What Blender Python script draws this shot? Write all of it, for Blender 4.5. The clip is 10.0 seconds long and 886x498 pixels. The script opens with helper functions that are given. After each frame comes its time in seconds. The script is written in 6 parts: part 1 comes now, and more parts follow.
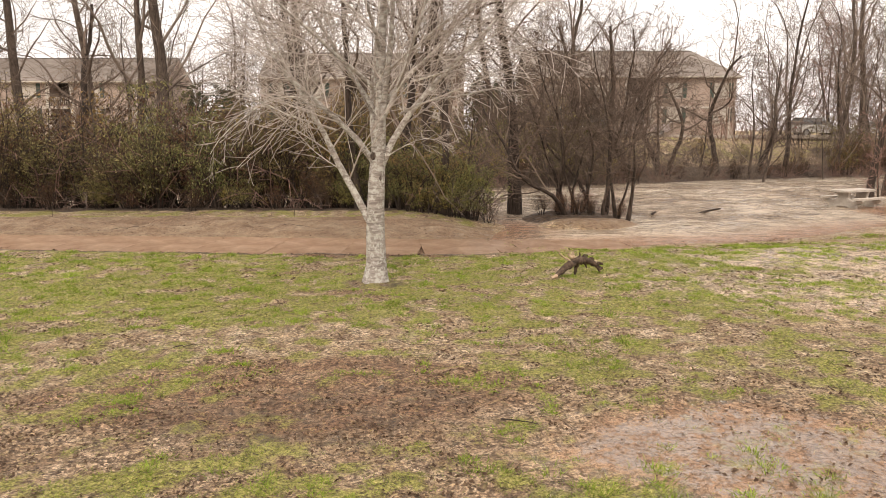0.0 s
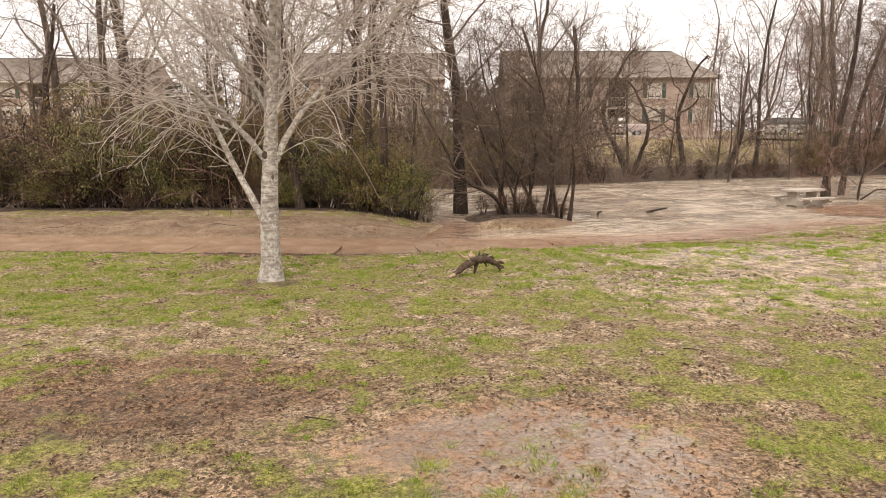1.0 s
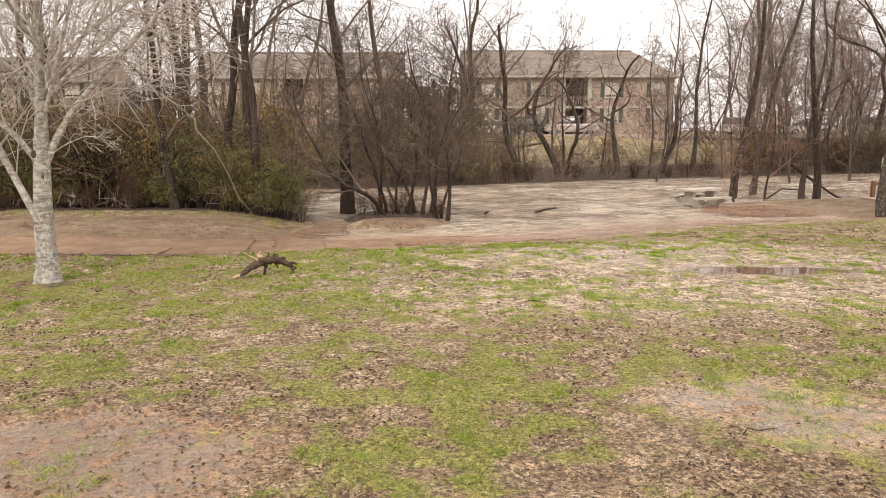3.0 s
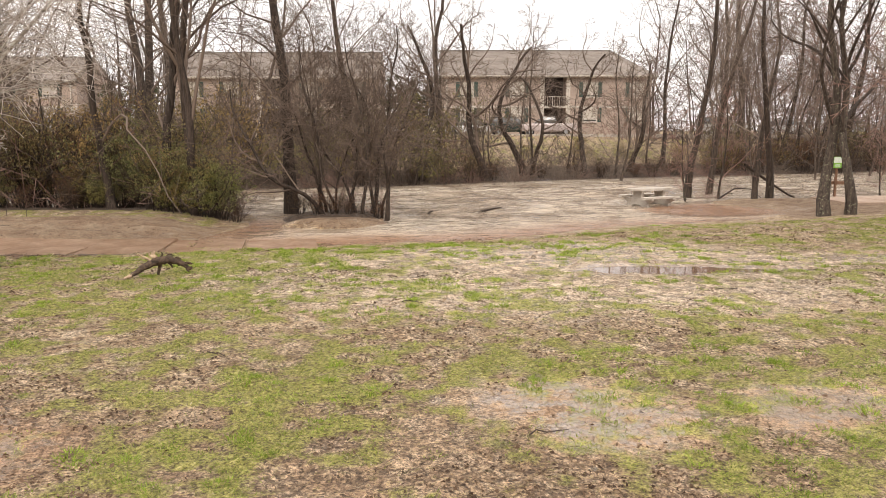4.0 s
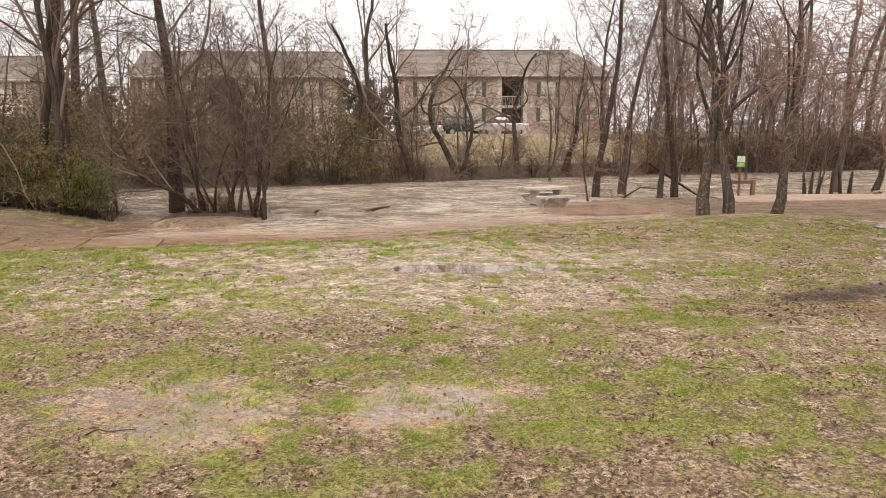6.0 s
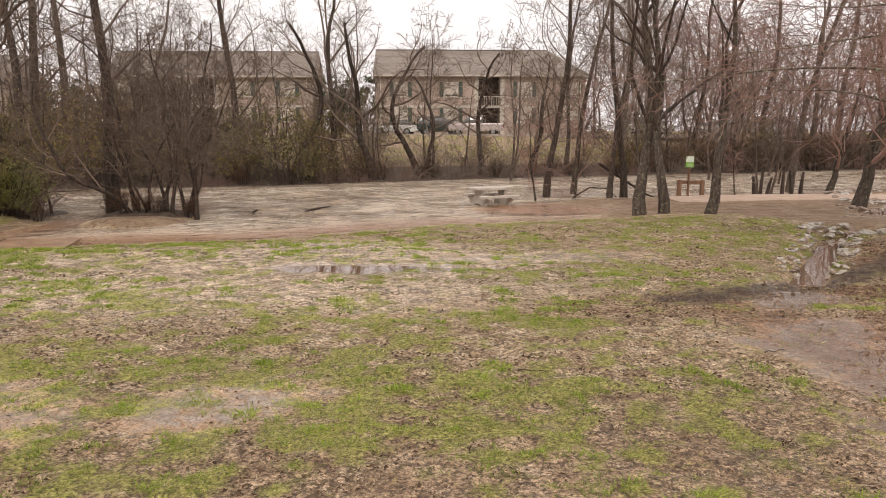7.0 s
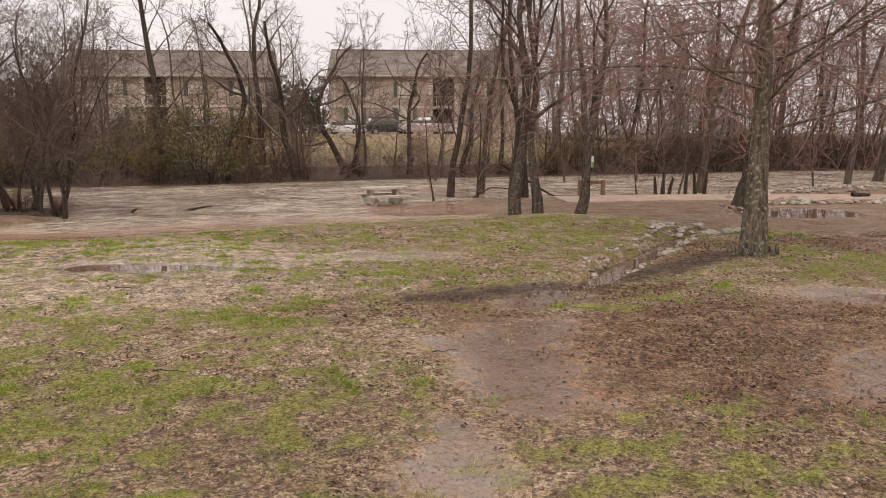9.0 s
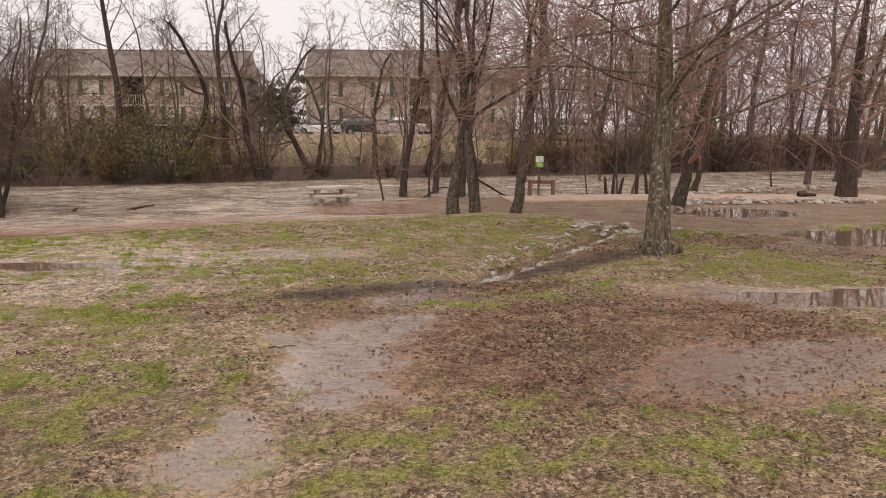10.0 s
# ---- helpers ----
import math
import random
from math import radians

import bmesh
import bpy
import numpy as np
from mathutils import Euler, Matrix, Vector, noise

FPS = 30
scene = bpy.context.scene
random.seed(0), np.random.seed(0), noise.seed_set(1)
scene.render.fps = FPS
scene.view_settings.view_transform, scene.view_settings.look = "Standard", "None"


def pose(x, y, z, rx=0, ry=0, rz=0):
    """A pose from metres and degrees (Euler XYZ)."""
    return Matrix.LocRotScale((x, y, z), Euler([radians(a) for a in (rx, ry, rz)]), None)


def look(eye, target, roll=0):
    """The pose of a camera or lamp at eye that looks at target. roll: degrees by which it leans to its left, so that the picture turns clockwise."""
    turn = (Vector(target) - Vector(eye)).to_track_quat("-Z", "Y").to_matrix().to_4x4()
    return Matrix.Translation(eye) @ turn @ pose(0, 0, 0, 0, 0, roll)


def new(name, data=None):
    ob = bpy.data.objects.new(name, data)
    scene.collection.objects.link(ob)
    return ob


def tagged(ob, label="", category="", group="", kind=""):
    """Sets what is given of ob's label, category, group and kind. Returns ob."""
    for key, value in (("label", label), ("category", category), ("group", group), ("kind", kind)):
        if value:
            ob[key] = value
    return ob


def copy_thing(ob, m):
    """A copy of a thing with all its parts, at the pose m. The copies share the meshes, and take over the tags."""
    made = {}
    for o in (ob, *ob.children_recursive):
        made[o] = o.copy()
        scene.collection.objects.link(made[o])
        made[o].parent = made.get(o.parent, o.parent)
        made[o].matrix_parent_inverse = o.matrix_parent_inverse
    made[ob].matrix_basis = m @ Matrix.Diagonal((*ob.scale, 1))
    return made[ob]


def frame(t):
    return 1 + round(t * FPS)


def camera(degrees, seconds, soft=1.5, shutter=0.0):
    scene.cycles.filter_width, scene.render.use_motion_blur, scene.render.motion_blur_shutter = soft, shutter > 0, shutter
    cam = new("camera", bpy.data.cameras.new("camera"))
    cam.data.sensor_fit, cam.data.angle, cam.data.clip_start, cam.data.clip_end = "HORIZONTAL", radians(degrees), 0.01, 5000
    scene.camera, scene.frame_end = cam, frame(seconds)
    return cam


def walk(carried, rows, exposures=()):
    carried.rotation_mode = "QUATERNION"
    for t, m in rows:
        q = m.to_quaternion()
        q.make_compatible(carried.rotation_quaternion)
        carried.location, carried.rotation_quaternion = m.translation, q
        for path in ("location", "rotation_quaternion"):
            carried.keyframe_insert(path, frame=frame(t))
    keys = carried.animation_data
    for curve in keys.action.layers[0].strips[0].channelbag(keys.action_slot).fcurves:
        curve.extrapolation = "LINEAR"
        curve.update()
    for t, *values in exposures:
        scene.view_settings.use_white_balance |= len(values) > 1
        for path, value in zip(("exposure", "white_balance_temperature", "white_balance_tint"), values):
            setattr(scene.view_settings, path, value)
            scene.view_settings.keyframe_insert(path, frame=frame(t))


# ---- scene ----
cam = camera(61.2, 10.0, soft=0.8)
METRES, EYE, TILT, LEAN, TURN = 20.4, 2.91, -9.0, 0.0, 0.0
ROWS = [
    (0.0, 0.0, 0.0, 0.0, 0.0, 0.0, -0.0),
    (0.5, 0.0494, 0.0003, -0.0008, -0.09, 0.0, -0.01),
    (1.0, 0.0975, 0.0003, -0.0014, -0.17, 0.03, 0.04),
    (1.5, 0.1466, 0.0011, -0.002, -0.28, 0.01, 0.06),
    (2.0, 0.1977, 0.0033, -0.0018, -0.38, 0.03, 0.1),
    (2.5, 0.2485, 0.0065, -0.0015, -0.47, 0.03, 0.1),
    (3.0, 0.2986, 0.0093, -0.0009, -0.57, 0.01, 0.09),
    (4.5, 0.447, 0.0135, -0.0017, -0.89, -0.0, 0.17),
    (5.0, 0.4964, 0.014, -0.0021, -0.99, 0.0, 0.17),
    (6.5, 0.6481, 0.0158, -0.0039, -1.35, 0.02, 0.19),
    (7.0, 0.7012, 0.0196, -0.0037, -1.51, 0.03, 0.18),
    (7.5, 0.7538, 0.0245, -0.0035, -1.67, 0.04, 0.16),
    (8.0, 0.8038, 0.0271, -0.0038, -1.82, 0.07, 0.16),
    (8.5, 0.8527, 0.0255, -0.0045, -1.99, 0.08, 0.14),
    (9.0, 0.9015, 0.0222, -0.0061, -2.17, 0.1, 0.13),
    (9.5, 0.9505, 0.0176, -0.0074, -2.37, 0.12, 0.12),
    (10.0, 0.9986, 0.0131, -0.0084, -2.55, 0.13, 0.09),
]
walk(cam, [(t, pose(0, 0, EYE, TILT, LEAN, TURN) @ pose(METRES * x, METRES * y, METRES * z, 90 + pitch, roll, yaw)) for t, x, y, z, yaw, pitch, roll in ROWS],
     [(0, 0.31, 7150, 13), (2.5, 0.35, 6980, 12), (4.5, 0.4, 6780, 11), (6.5, 0.15, 6840, 13), (8.0, -0.13, 6900, 15), (10, -0.21, 6860, 17)])
# ---------------------------------------------------------------- light
WATER = -0.25
world = bpy.data.worlds.new("overcast")
scene.world = world
world.use_nodes = True
wt = world.node_tree
wt.nodes.clear()
w_sky = wt.nodes.new("ShaderNodeTexSky")
w_sky.sky_type = "NISHITA"
w_sky.sun_disc = False
w_sky.sun_elevation, w_sky.sun_rotation = radians(42), radians(200)
w_sky.air_density, w_sky.dust_density = 1.0, 4.0
w_dim = wt.nodes.new("ShaderNodeVectorMath")
w_dim.operation = "SCALE"
w_dim.inputs["Scale"].default_value = 0.06
wt.links.new(w_sky.outputs["Color"], w_dim.inputs[0])
w_co = wt.nodes.new("ShaderNodeTexCoord")
w_map = wt.nodes.new("ShaderNodeMapping")
w_map.inputs["Scale"].default_value = (1.0, 1.0, 2.6)
w_noise = wt.nodes.new("ShaderNodeTexNoise")
w_noise.inputs["Scale"].default_value = 2.2
w_noise.inputs["Detail"].default_value = 5
w_ramp = wt.nodes.new("ShaderNodeValToRGB")
w_ramp.color_ramp.elements[0].position, w_ramp.color_ramp.elements[0].color = 0.3, (0.86, 0.84, 0.85, 1)
w_ramp.color_ramp.elements[1].position, w_ramp.color_ramp.elements[1].color = 0.7, (1.0, 0.985, 0.98, 1)
wt.links.new(w_co.outputs["Generated"], w_map.inputs["Vector"])
wt.links.new(w_map.outputs["Vector"], w_noise.inputs["Vector"])
wt.links.new(w_noise.outputs["Fac"], w_ramp.inputs["Fac"])
w_mix = wt.nodes.new("ShaderNodeMix")
w_mix.data_type = "RGBA"
w_mix.inputs["Factor"].default_value = 0.9
wt.links.new(w_dim.outputs[0], w_mix.inputs["A"])
wt.links.new(w_ramp.outputs["Color"], w_mix.inputs["B"])
w_bg = wt.nodes.new("ShaderNodeBackground")
w_bg.inputs["Strength"].default_value = 1.4
# an overcast sky is brighter overhead than at the horizon
w_xyz = wt.nodes.new("ShaderNodeSeparateXYZ")
wt.links.new(w_co.outputs["Generated"], w_xyz.inputs["Vector"])
w_rise = wt.nodes.new("ShaderNodeValToRGB")
for w_p, w_v in ((0.2, 0.87), (0.5, 1.02)):
    w_rise.color_ramp.elements.new(w_p).color = (w_v, w_v, w_v, 1)
w_rise.color_ramp.elements[0].color = (0.84, 0.83, 0.84, 1)
w_rise.color_ramp.elements[3].color = (1.25, 1.25, 1.25, 1)
wt.links.new(w_xyz.outputs["Z"], w_rise.inputs["Fac"])
w_vault = wt.nodes.new("ShaderNodeMix")
w_vault.data_type, w_vault.blend_type = "RGBA", "MULTIPLY"
w_vault.inputs["Factor"].default_value = 1.0
wt.links.new(w_mix.outputs["Result"], w_vault.inputs["A"])
wt.links.new(w_rise.outputs["Color"], w_vault.inputs["B"])
wt.links.new(w_vault.outputs["Result"], w_bg.inputs["Color"])
w_out = wt.nodes.new("ShaderNodeOutputWorld")
wt.links.new(w_bg.outputs["Background"], w_out.inputs["Surface"])

sun = new("sun", bpy.data.lights.new("sun", "SUN"))
sun.data.energy, sun.data.angle, sun.data.color = 1.3, radians(22), (1.0, 0.95, 0.88)
sun.matrix_world = look((0, -20, 30), (6, 10, 0))


# ---------------------------------------------------------------- noise in the plan
def lattice(ix, iy, seed):
    h = np.sin(ix * 127.1 + iy * 311.7 + seed * 74.7) * 43758.5453
    return h - np.floor(h)


def value_noise(x, y, seed=0):
    ix, iy = np.floor(x), np.floor(y)
    fx, fy = x - ix, y - iy
    fx, fy = fx * fx * (3 - 2 * fx), fy * fy * (3 - 2 * fy)
    a, b = lattice(ix, iy, seed), lattice(ix + 1, iy, seed)
    c, d = lattice(ix, iy + 1, seed), lattice(ix + 1, iy + 1, seed)
    return (a * (1 - fx) + b * fx) * (1 - fy) + (c * (1 - fx) + d * fx) * fy


def fbm(x, y, scale, seed=0, octaves=4):
    total, amp, norm = 0, 1.0, 0.0
    for o in range(octaves):
        total = total + amp * value_noise(x / scale + 17.3 * o, y / scale - 9.1 * o, seed + o)
        norm += amp
        amp *= 0.55
        scale *= 0.5
    return total / norm


def smooth(t):
    t = np.clip(t, 0, 1)
    return t * t * (3 - 2 * t)


def bell(x, y, cx, cy, rx, ry, turn=0.0):
    """1 in the middle of an ellipse, 0 at its rim, below 0 outside."""
    c, s = math.cos(radians(turn)), math.sin(radians(turn))
    u, v = ((x - cx) * c + (y - cy) * s) / rx, (-(x - cx) * s + (y - cy) * c) / ry
    return 1 - (u * u + v * v)


def polyline_distance(x, y, pts):
    best = np.full(np.shape(x), 1e9)
    for (ax, ay), (bx, by) in zip(pts, pts[1:]):
        dx, dy = bx - ax, by - ay
        t = np.clip(((x - ax) * dx + (y - ay) * dy) / (dx * dx + dy * dy), 0, 1)
        best = np.minimum(best, np.hypot(x - ax - t * dx, y - ay - t * dy))
    return best


def inside(x, y, pts):
    res = np.zeros(np.shape(x), bool)
    for (ax, ay), (bx, by) in zip(pts, pts[1:] + pts[:1]):
        hit = ((ay > y) != (by > y))
        res ^= hit & (x < (bx - ax) * (y - ay) / ((by - ay) or 1e-9) + ax)
    return res


# ---------------------------------------------------------------- plan of the land
NEAR_SHORE = [(-900, 29), (-60, 29), (-12, 29.5), (-2, 29.5), (0.6, 29), (1.9, 26.5), (2.1, 24.7), (1.4, 23.0),
              (0.9, 21.8), (1.3, 20.8), (2.6, 20.4), (4.2, 20.3), (7.2, 20.9), (9.7, 21.4), (11.4, 22.5), (14.7, 24.8),
              (17.2, 25.4), (19.8, 26.5), (21.6, 28.0), (21.4, 29.6), (19.9, 31.6), (20.5, 33.0), (22, 34.4), (24, 34.6),
              (26, 34.7), (31, 35.0), (33, 36.4), (36.4, 39.5), (47, 42), (70, 46), (120, 50), (900, 60)]
FAR_SHORE = [(900, 90), (120, 72), (80, 66), (52, 60), (38, 55), (26, 51), (19, 48.5), (11.4, 45), (5.9, 42.2),
             (-2.4, 40), (-20, 38.5), (-60, 38), (-900, 38)]
RIVER = NEAR_SHORE + FAR_SHORE
DITCH = [(27.4, 21.7), (25.7, 20.7), (24.3, 18.5), (22.7, 16.0), (21.7, 14.4)]
RUT = [(21.7, 14.4), (20.5, 12.4), (19.8, 10.0), (19.2, 7.6), (18.6, 5.6)]
# puddles: middle, radii, turn, depth of the hollow
PUDDLES = [(12.9, 15.35, 1.9, 0.62, 0, 0.09),
           (15.2, 15.4, 0.8, 0.4, 0, 0.07),
           (28.0, 12.5, 2.4, 0.75, 4, 0.10), (33.0, 19.9, 2.5, 1.7, 20, 0.10), (31.9, 25.9, 2.2, 1.6, 15, 0.12),
           (36.5, 31.6, 3.2, 0.7, 4, 0.06), (29.0, 24.6, 0.9, 0.5, 0, 0.05)]
OPEN_WATER = (0, 2, 3, 4, 5)  # puddles with few humps of soil in them
# where a thin film of water stands on the soil: middle, radii, turn, amount
FILM = [(19.7, 9.2, 0.95, 2.0, 12, 1.0), (20.1, 10.7, 0.9, 0.7, 0, 1.0), (18.9, 6.6, 0.7, 1.1, 10, 0.9), (17.6, 16.6, 1.9, 0.9, 10, 0.9), (15.4, 16.4, 1.7, 0.7, 0, 0.8),
        (13.2, 15.4, 2.7, 0.8, 0, 1.0), (2.9, 6.5, 1.9, 1.3, 0, 0.9), (9.6, 7.6, 1.5, 1.2, -15, 0.8), (12.2, 7.8, 1.0, 0.9, 0, 0.85), (24.9, 8.6, 2.3, 1.1, 10, 1.0),
        (20.6, 12.5, 0.8, 0.4, 0, 1.0), (10.5, 17.4, 5.0, 2.2, 5, 0.75), (9.0, 13.0, 4.5, 2.0, 5, 0.55), (13.5, 12.6, 3.0, 1.6, 0, 0.5), (27.6, 12.4, 3.2, 1.0, 4, 1.0), (31.5, 18.0, 2.8, 1.3, 10, 0.9)]


def warp(x, y, far=0.9):
    """Bends the plan a little, so that patches get uneven borders."""
    return x + far * (fbm(x, y, 1.5, 91, 3) - 0.5) * 2, y + far * 0.7 * (fbm(x, y, 1.5, 95, 3) - 0.5) * 2


def river_distance(x, y):
    """Metres from the waterside: above 0 on land, below 0 in the river."""
    d = polyline_distance(x, y, RIVER)
    return np.where(inside(x, y, RIVER), -d, d)


def pale_cover(x, y):
    """Where the flood washed the lawn over with pale silt, 0 to 1."""
    return smooth(bell(x, y, 10.5, 15.6, 9.5, 5.0) * 1.5)


def film_cover(x, y):
    """How much standing water lies on the soil, 0 to 1."""
    wx, wy = warp(x, y)
    f = np.zeros(np.shape(x))
    for cx, cy, rx, ry, turn, k in FILM:
        f = np.maximum(f, 0.71 * k * smooth(0.5 * bell(wx, wy, cx, cy, rx, ry, turn) + 0.5))
    return f


def path_mid(x):
    """The middle line of the footpath at the left."""
    return 18.9 - 0.085 * x + 0.1425 * (x + np.sqrt(x * x + 1.4))


def clods(x, y):
    """Low hummocks of turf and silt with narrow gaps between them, 0 to 1."""
    return smooth((fbm(x * 0.85, y, 0.27, 130, 2) - 0.34) / 0.22)


def land(x, y):
    sd = river_distance(x, y)
    far = smooth((y - (35 + 0.28 * np.clip(x, -20, 60)) + 1.5) / 3.0)
    near_h = WATER + 0.25 * smooth(sd / 3.2 + 0.02)
    far_h = WATER + 0.55 * smooth(sd / 4.0) + 2.1 * smooth((sd - 1) / 24)
    bed = WATER - 0.7 * smooth(-sd / 4)
    h = np.where(sd > 0, near_h * (1 - far) + far_h * far, bed)
    isle = np.maximum(bell(x, y, 4.6, 26.7, 2.0, 2.2), bell(x, y, 4.9, 24.9, 2.0, 0.95, 6))
    h = np.maximum(h, WATER - 0.1 + 0.33 * smooth(isle + 0.15) * (isle > -0.2))
    left = smooth((2.0 - x) / 2.5)
    # washed-out dirt bank behind the footpath
    h += left * (0.16 * np.exp(-((y - 23.0) / 1.3) ** 2) + 0.2 * np.exp(-((y - 26.0) / 1.6) ** 2))
    scarp = path_mid(x) + 1.75 + 0.7 * (fbm(x, 0 * x, 1.7, 14, 3) - 0.5)
    h += left * 0.10 * smooth((y - scarp) / 0.12) * smooth((24.5 - y) / 2.5) * (fbm(x, y, 2.5, 15, 2) > 0.4)
    h += left * 0.34 * (fbm(x, y * 2.2, 1.1, 5, 6) - 0.5) * np.exp(-((y - 22.3) / 1.6) ** 2)
    h += left * 0.09 * (fbm(x, y, 0.5, 135, 3) - 0.5) * smooth((y - 20.4) / 0.5) * smooth((25.5 - y) / 1.0)
    on_path = smooth((4.0 - x) / 1.5) * smooth((1.55 - np.abs(y - path_mid(x))) / 0.25)
    h = h * (1 - on_path) + (-0.115 - 0.03 * smooth(x / 3)) * on_path
    # grassy rise beside the ditch
    h += 0.10 * np.clip(bell(x, y, 22.6, 22.3, 4.2, 3.4, 20), 0, 1)
    h += 0.06 * np.clip(bell(x, y, 26.5, 16.0, 2.8, 2.6), 0, 1)
    dd = polyline_distance(x, y, DITCH)
    h -= 0.38 * np.exp(-(dd / 0.42) ** 2)
    h -= 0.035 * np.exp(-(polyline_distance(x, y, RUT) / 0.55) ** 2)
    wx, wy = warp(x, y)
    hump = np.clip(fbm(x, y, 0.6, 12, 3) * 2.4 - 0.75, -0.1, 1.1)
    for k, (cx, cy, rx, ry, turn, deep) in enumerate(PUDDLES):
        inner = np.clip(bell(wx, wy, cx, cy, rx, ry, turn) * 1.6, 0, 1)
        h -= deep * inner * (1 - hump * (0.25 if k in OPEN_WATER else 0.95))
    rough = smooth(sd / 1.5) * (1 - on_path) * (1 - 0.8 * film_cover(x, y))
    h += rough * (0.05 * (fbm(x, y, 2.4, 1) - 0.5) + 0.05 * (fbm(x, y, 0.5, 2, 3) - 0.5))
    lawn = np.where(x < 3, smooth((path_mid(x) - 1.6 - y) / 0.3), smooth((24.5 - y) / 1.5)) * smooth((sd - 0.2) / 1.2)
    h += 0.03 * lawn * (1 - 0.95 * smooth(film_cover(x, y) * 1.6)) * (clods(x, y) - 0.5)
    h += 0.05 * on_path * (fbm(x, y * 1.6, 0.9, 8) - 0.45)
    return h


def masks(x, y):
    """green, mud (bare soil), wet, sand and leaf litter with painted shade of the ground, 0 to 1."""
    sd = river_distance(x, y)
    far = y > (35 + 0.28 * np.clip(x, -20, 60))
    n1, n2 = fbm(x, y, 3.0, 21), fbm(x, y, 0.8, 31, 3)
    plain_x, plain_y = x, y
    x, y = warp(x, y, 0.7)
    green = 0.30 * smooth((y - 9.0) / 4.0) * smooth((12 - x) / 8) + 0.35 - 0.1 * smooth((x - 17) / 5) + 0.6 * (n1 - 0.5)
    for cx, cy, rx, ry, turn, k in [(-1.5, 11.9, 3.4, 0.8, 2, 0.5), (6.4, 7.4, 1.3, 2.6, -12, 0.65), (0.3, 5.6, 2.2, 1.0, 0, 0.45),
                                    (-4.5, 13.8, 5, 2.6, 0, 0.3), (13.6, 11.4, 2.6, 1.2, 0, 0.35), (11.5, 7.5, 3.4, 2.3, 0, 0.28),
                                    (16.4, 10.6, 1.1, 0.7, 0, 0.5), (8.8, 13.2, 2.4, 1.6, 0, 0.3), (22.2, 21.2, 4.6, 4.6, 20, 0.34), (21.2, 12.1, 1.0, 0.5, 15, 0.6), (22.6, 12.6, 0.8, 0.4, 15, 0.5), (27.2, 14.4, 2.4, 0.9, 0, 0.42), (28.0, 16.4, 1.8, 1.0, 0, 0.42),
                                    (27.4, 15.6, 2.6, 1.8, 0, 0.3), (15.0, 7.8, 2.2, 2.0, 0, 0.35), (22.0, 6.4, 3.5, 0.9, 0, 0.16),
                                    (3.6, 12.3, 3.0, 1.1, 0, 0.3), (5.0, 17.0, 4.4, 1.8, 8, 0.38), (11.0, 18.0, 4.5, 1.6, 12, 0.25), (10.4, 9.8, 3, 0.7, 0, 0.25),
                                    (23.5, 33.0, 1.6, 0.9, 0, 0.8), (30.0, 23.0, 2.0, 0.5, 0, 0.4), (16.5, 7.2, 3.2, 2.0, 0, 0.12), (22.5, 6.0, 2.5, 0.8, 0, 0.1)]:
        green = green + k * np.clip(bell(x, y, cx, cy, rx, ry, turn) * 1.5, 0, 1)
    mud = np.zeros_like(green)
    for cx, cy, rx, ry, turn, k in [(-1.6, 8.0, 3.6, 1.5, 0, 0.8), (-1.4, 13.3, 0.9, 0.5, 0, 0.6), (23.4, 9.8, 4.2, 3.2, 15, 1.0),
                                    (19.8, 10.0, 1.1, 3.8, 14, 0.8), (26.5, 18.6, 2.6, 1.1, 25, 0.7), (31.5, 12, 3.6, 3.0, 0, 0.9),
                                    (31.0, 18.3, 3.6, 2.6, 0, 0.9), (3.1, 6.6, 2.6, 1.7, 0, 0.7), (17.5, 12.0, 2.5, 1.0, 20, 0.45),
                                    (21.5, 12.9, 2.2, 0.7, 20, 0.9), (24.2, 16.4, 2.2, 0.55, 52, 0.9), (-1.4, 17.3, 2.8, 0.3, -3, 1.0)]:
        mud = np.maximum(mud, k * np.clip(bell(x, y, cx, cy, rx, ry, turn) * 1.8, 0, 1))
    x, y = plain_x, plain_y
    mud = np.maximum(mud, 0.42 * smooth((10.5 - y) / 3.5))
    left = smooth((2.3 - x) / 1.5)
    sand = left * smooth((y - path_mid(x) + 1.6) / 0.25) * smooth((24.4 - y + 1.6 * (n2 - 0.5)) / 0.7)
    edge = [(20.6, 25.9), (22.6, 25.4), (24.4, 25.2), (25.7, 22.6), (27.2, 21.5), (30.0, 19.4), (33, 22), (60, 25), (60, 46),
            (36, 40), (33, 36.5), (31, 34.8), (24, 34.3), (20, 32.5), (21, 29)]
    on = inside(x, y, edge)
    sand = np.maximum(sand, np.where(on, smooth(polyline_distance(x, y, edge + edge[:1]) / 0.5), 0))
    sand = np.maximum(sand, smooth(bell(x, y, 5.2, 24.8, 1.7, 0.8, 6) * 2))
    silt = smooth(bell(x, y, 12.5, 18.5, 8.5, 5.0, 20) * 1.6) * smooth((y - 12.5) / 3)
    sand = np.maximum(sand, 0.16 * silt)
    sand *= 1 - smooth(bell(x, y, 23.5, 33.2, 1.9, 0.8) * 3)
    wet = 0.55 * smooth(1 - sd / 5.0) * (1 - 0.4 * n1) + 0.35 * np.clip(bell(x, y, 10, 15, 7.5, 6) * 1.5, 0, 1)
    wx, wy = warp(x, y)
    for cx, cy, rx, ry, turn, deep in PUDDLES:
        wet = np.maximum(wet, smooth(bell(wx, wy, cx, cy, rx * 1.35, ry * 1.35, turn) + 0.35))
    wet = np.maximum(wet, np.exp(-(polyline_distance(x, y, RUT) / 0.8) ** 2))
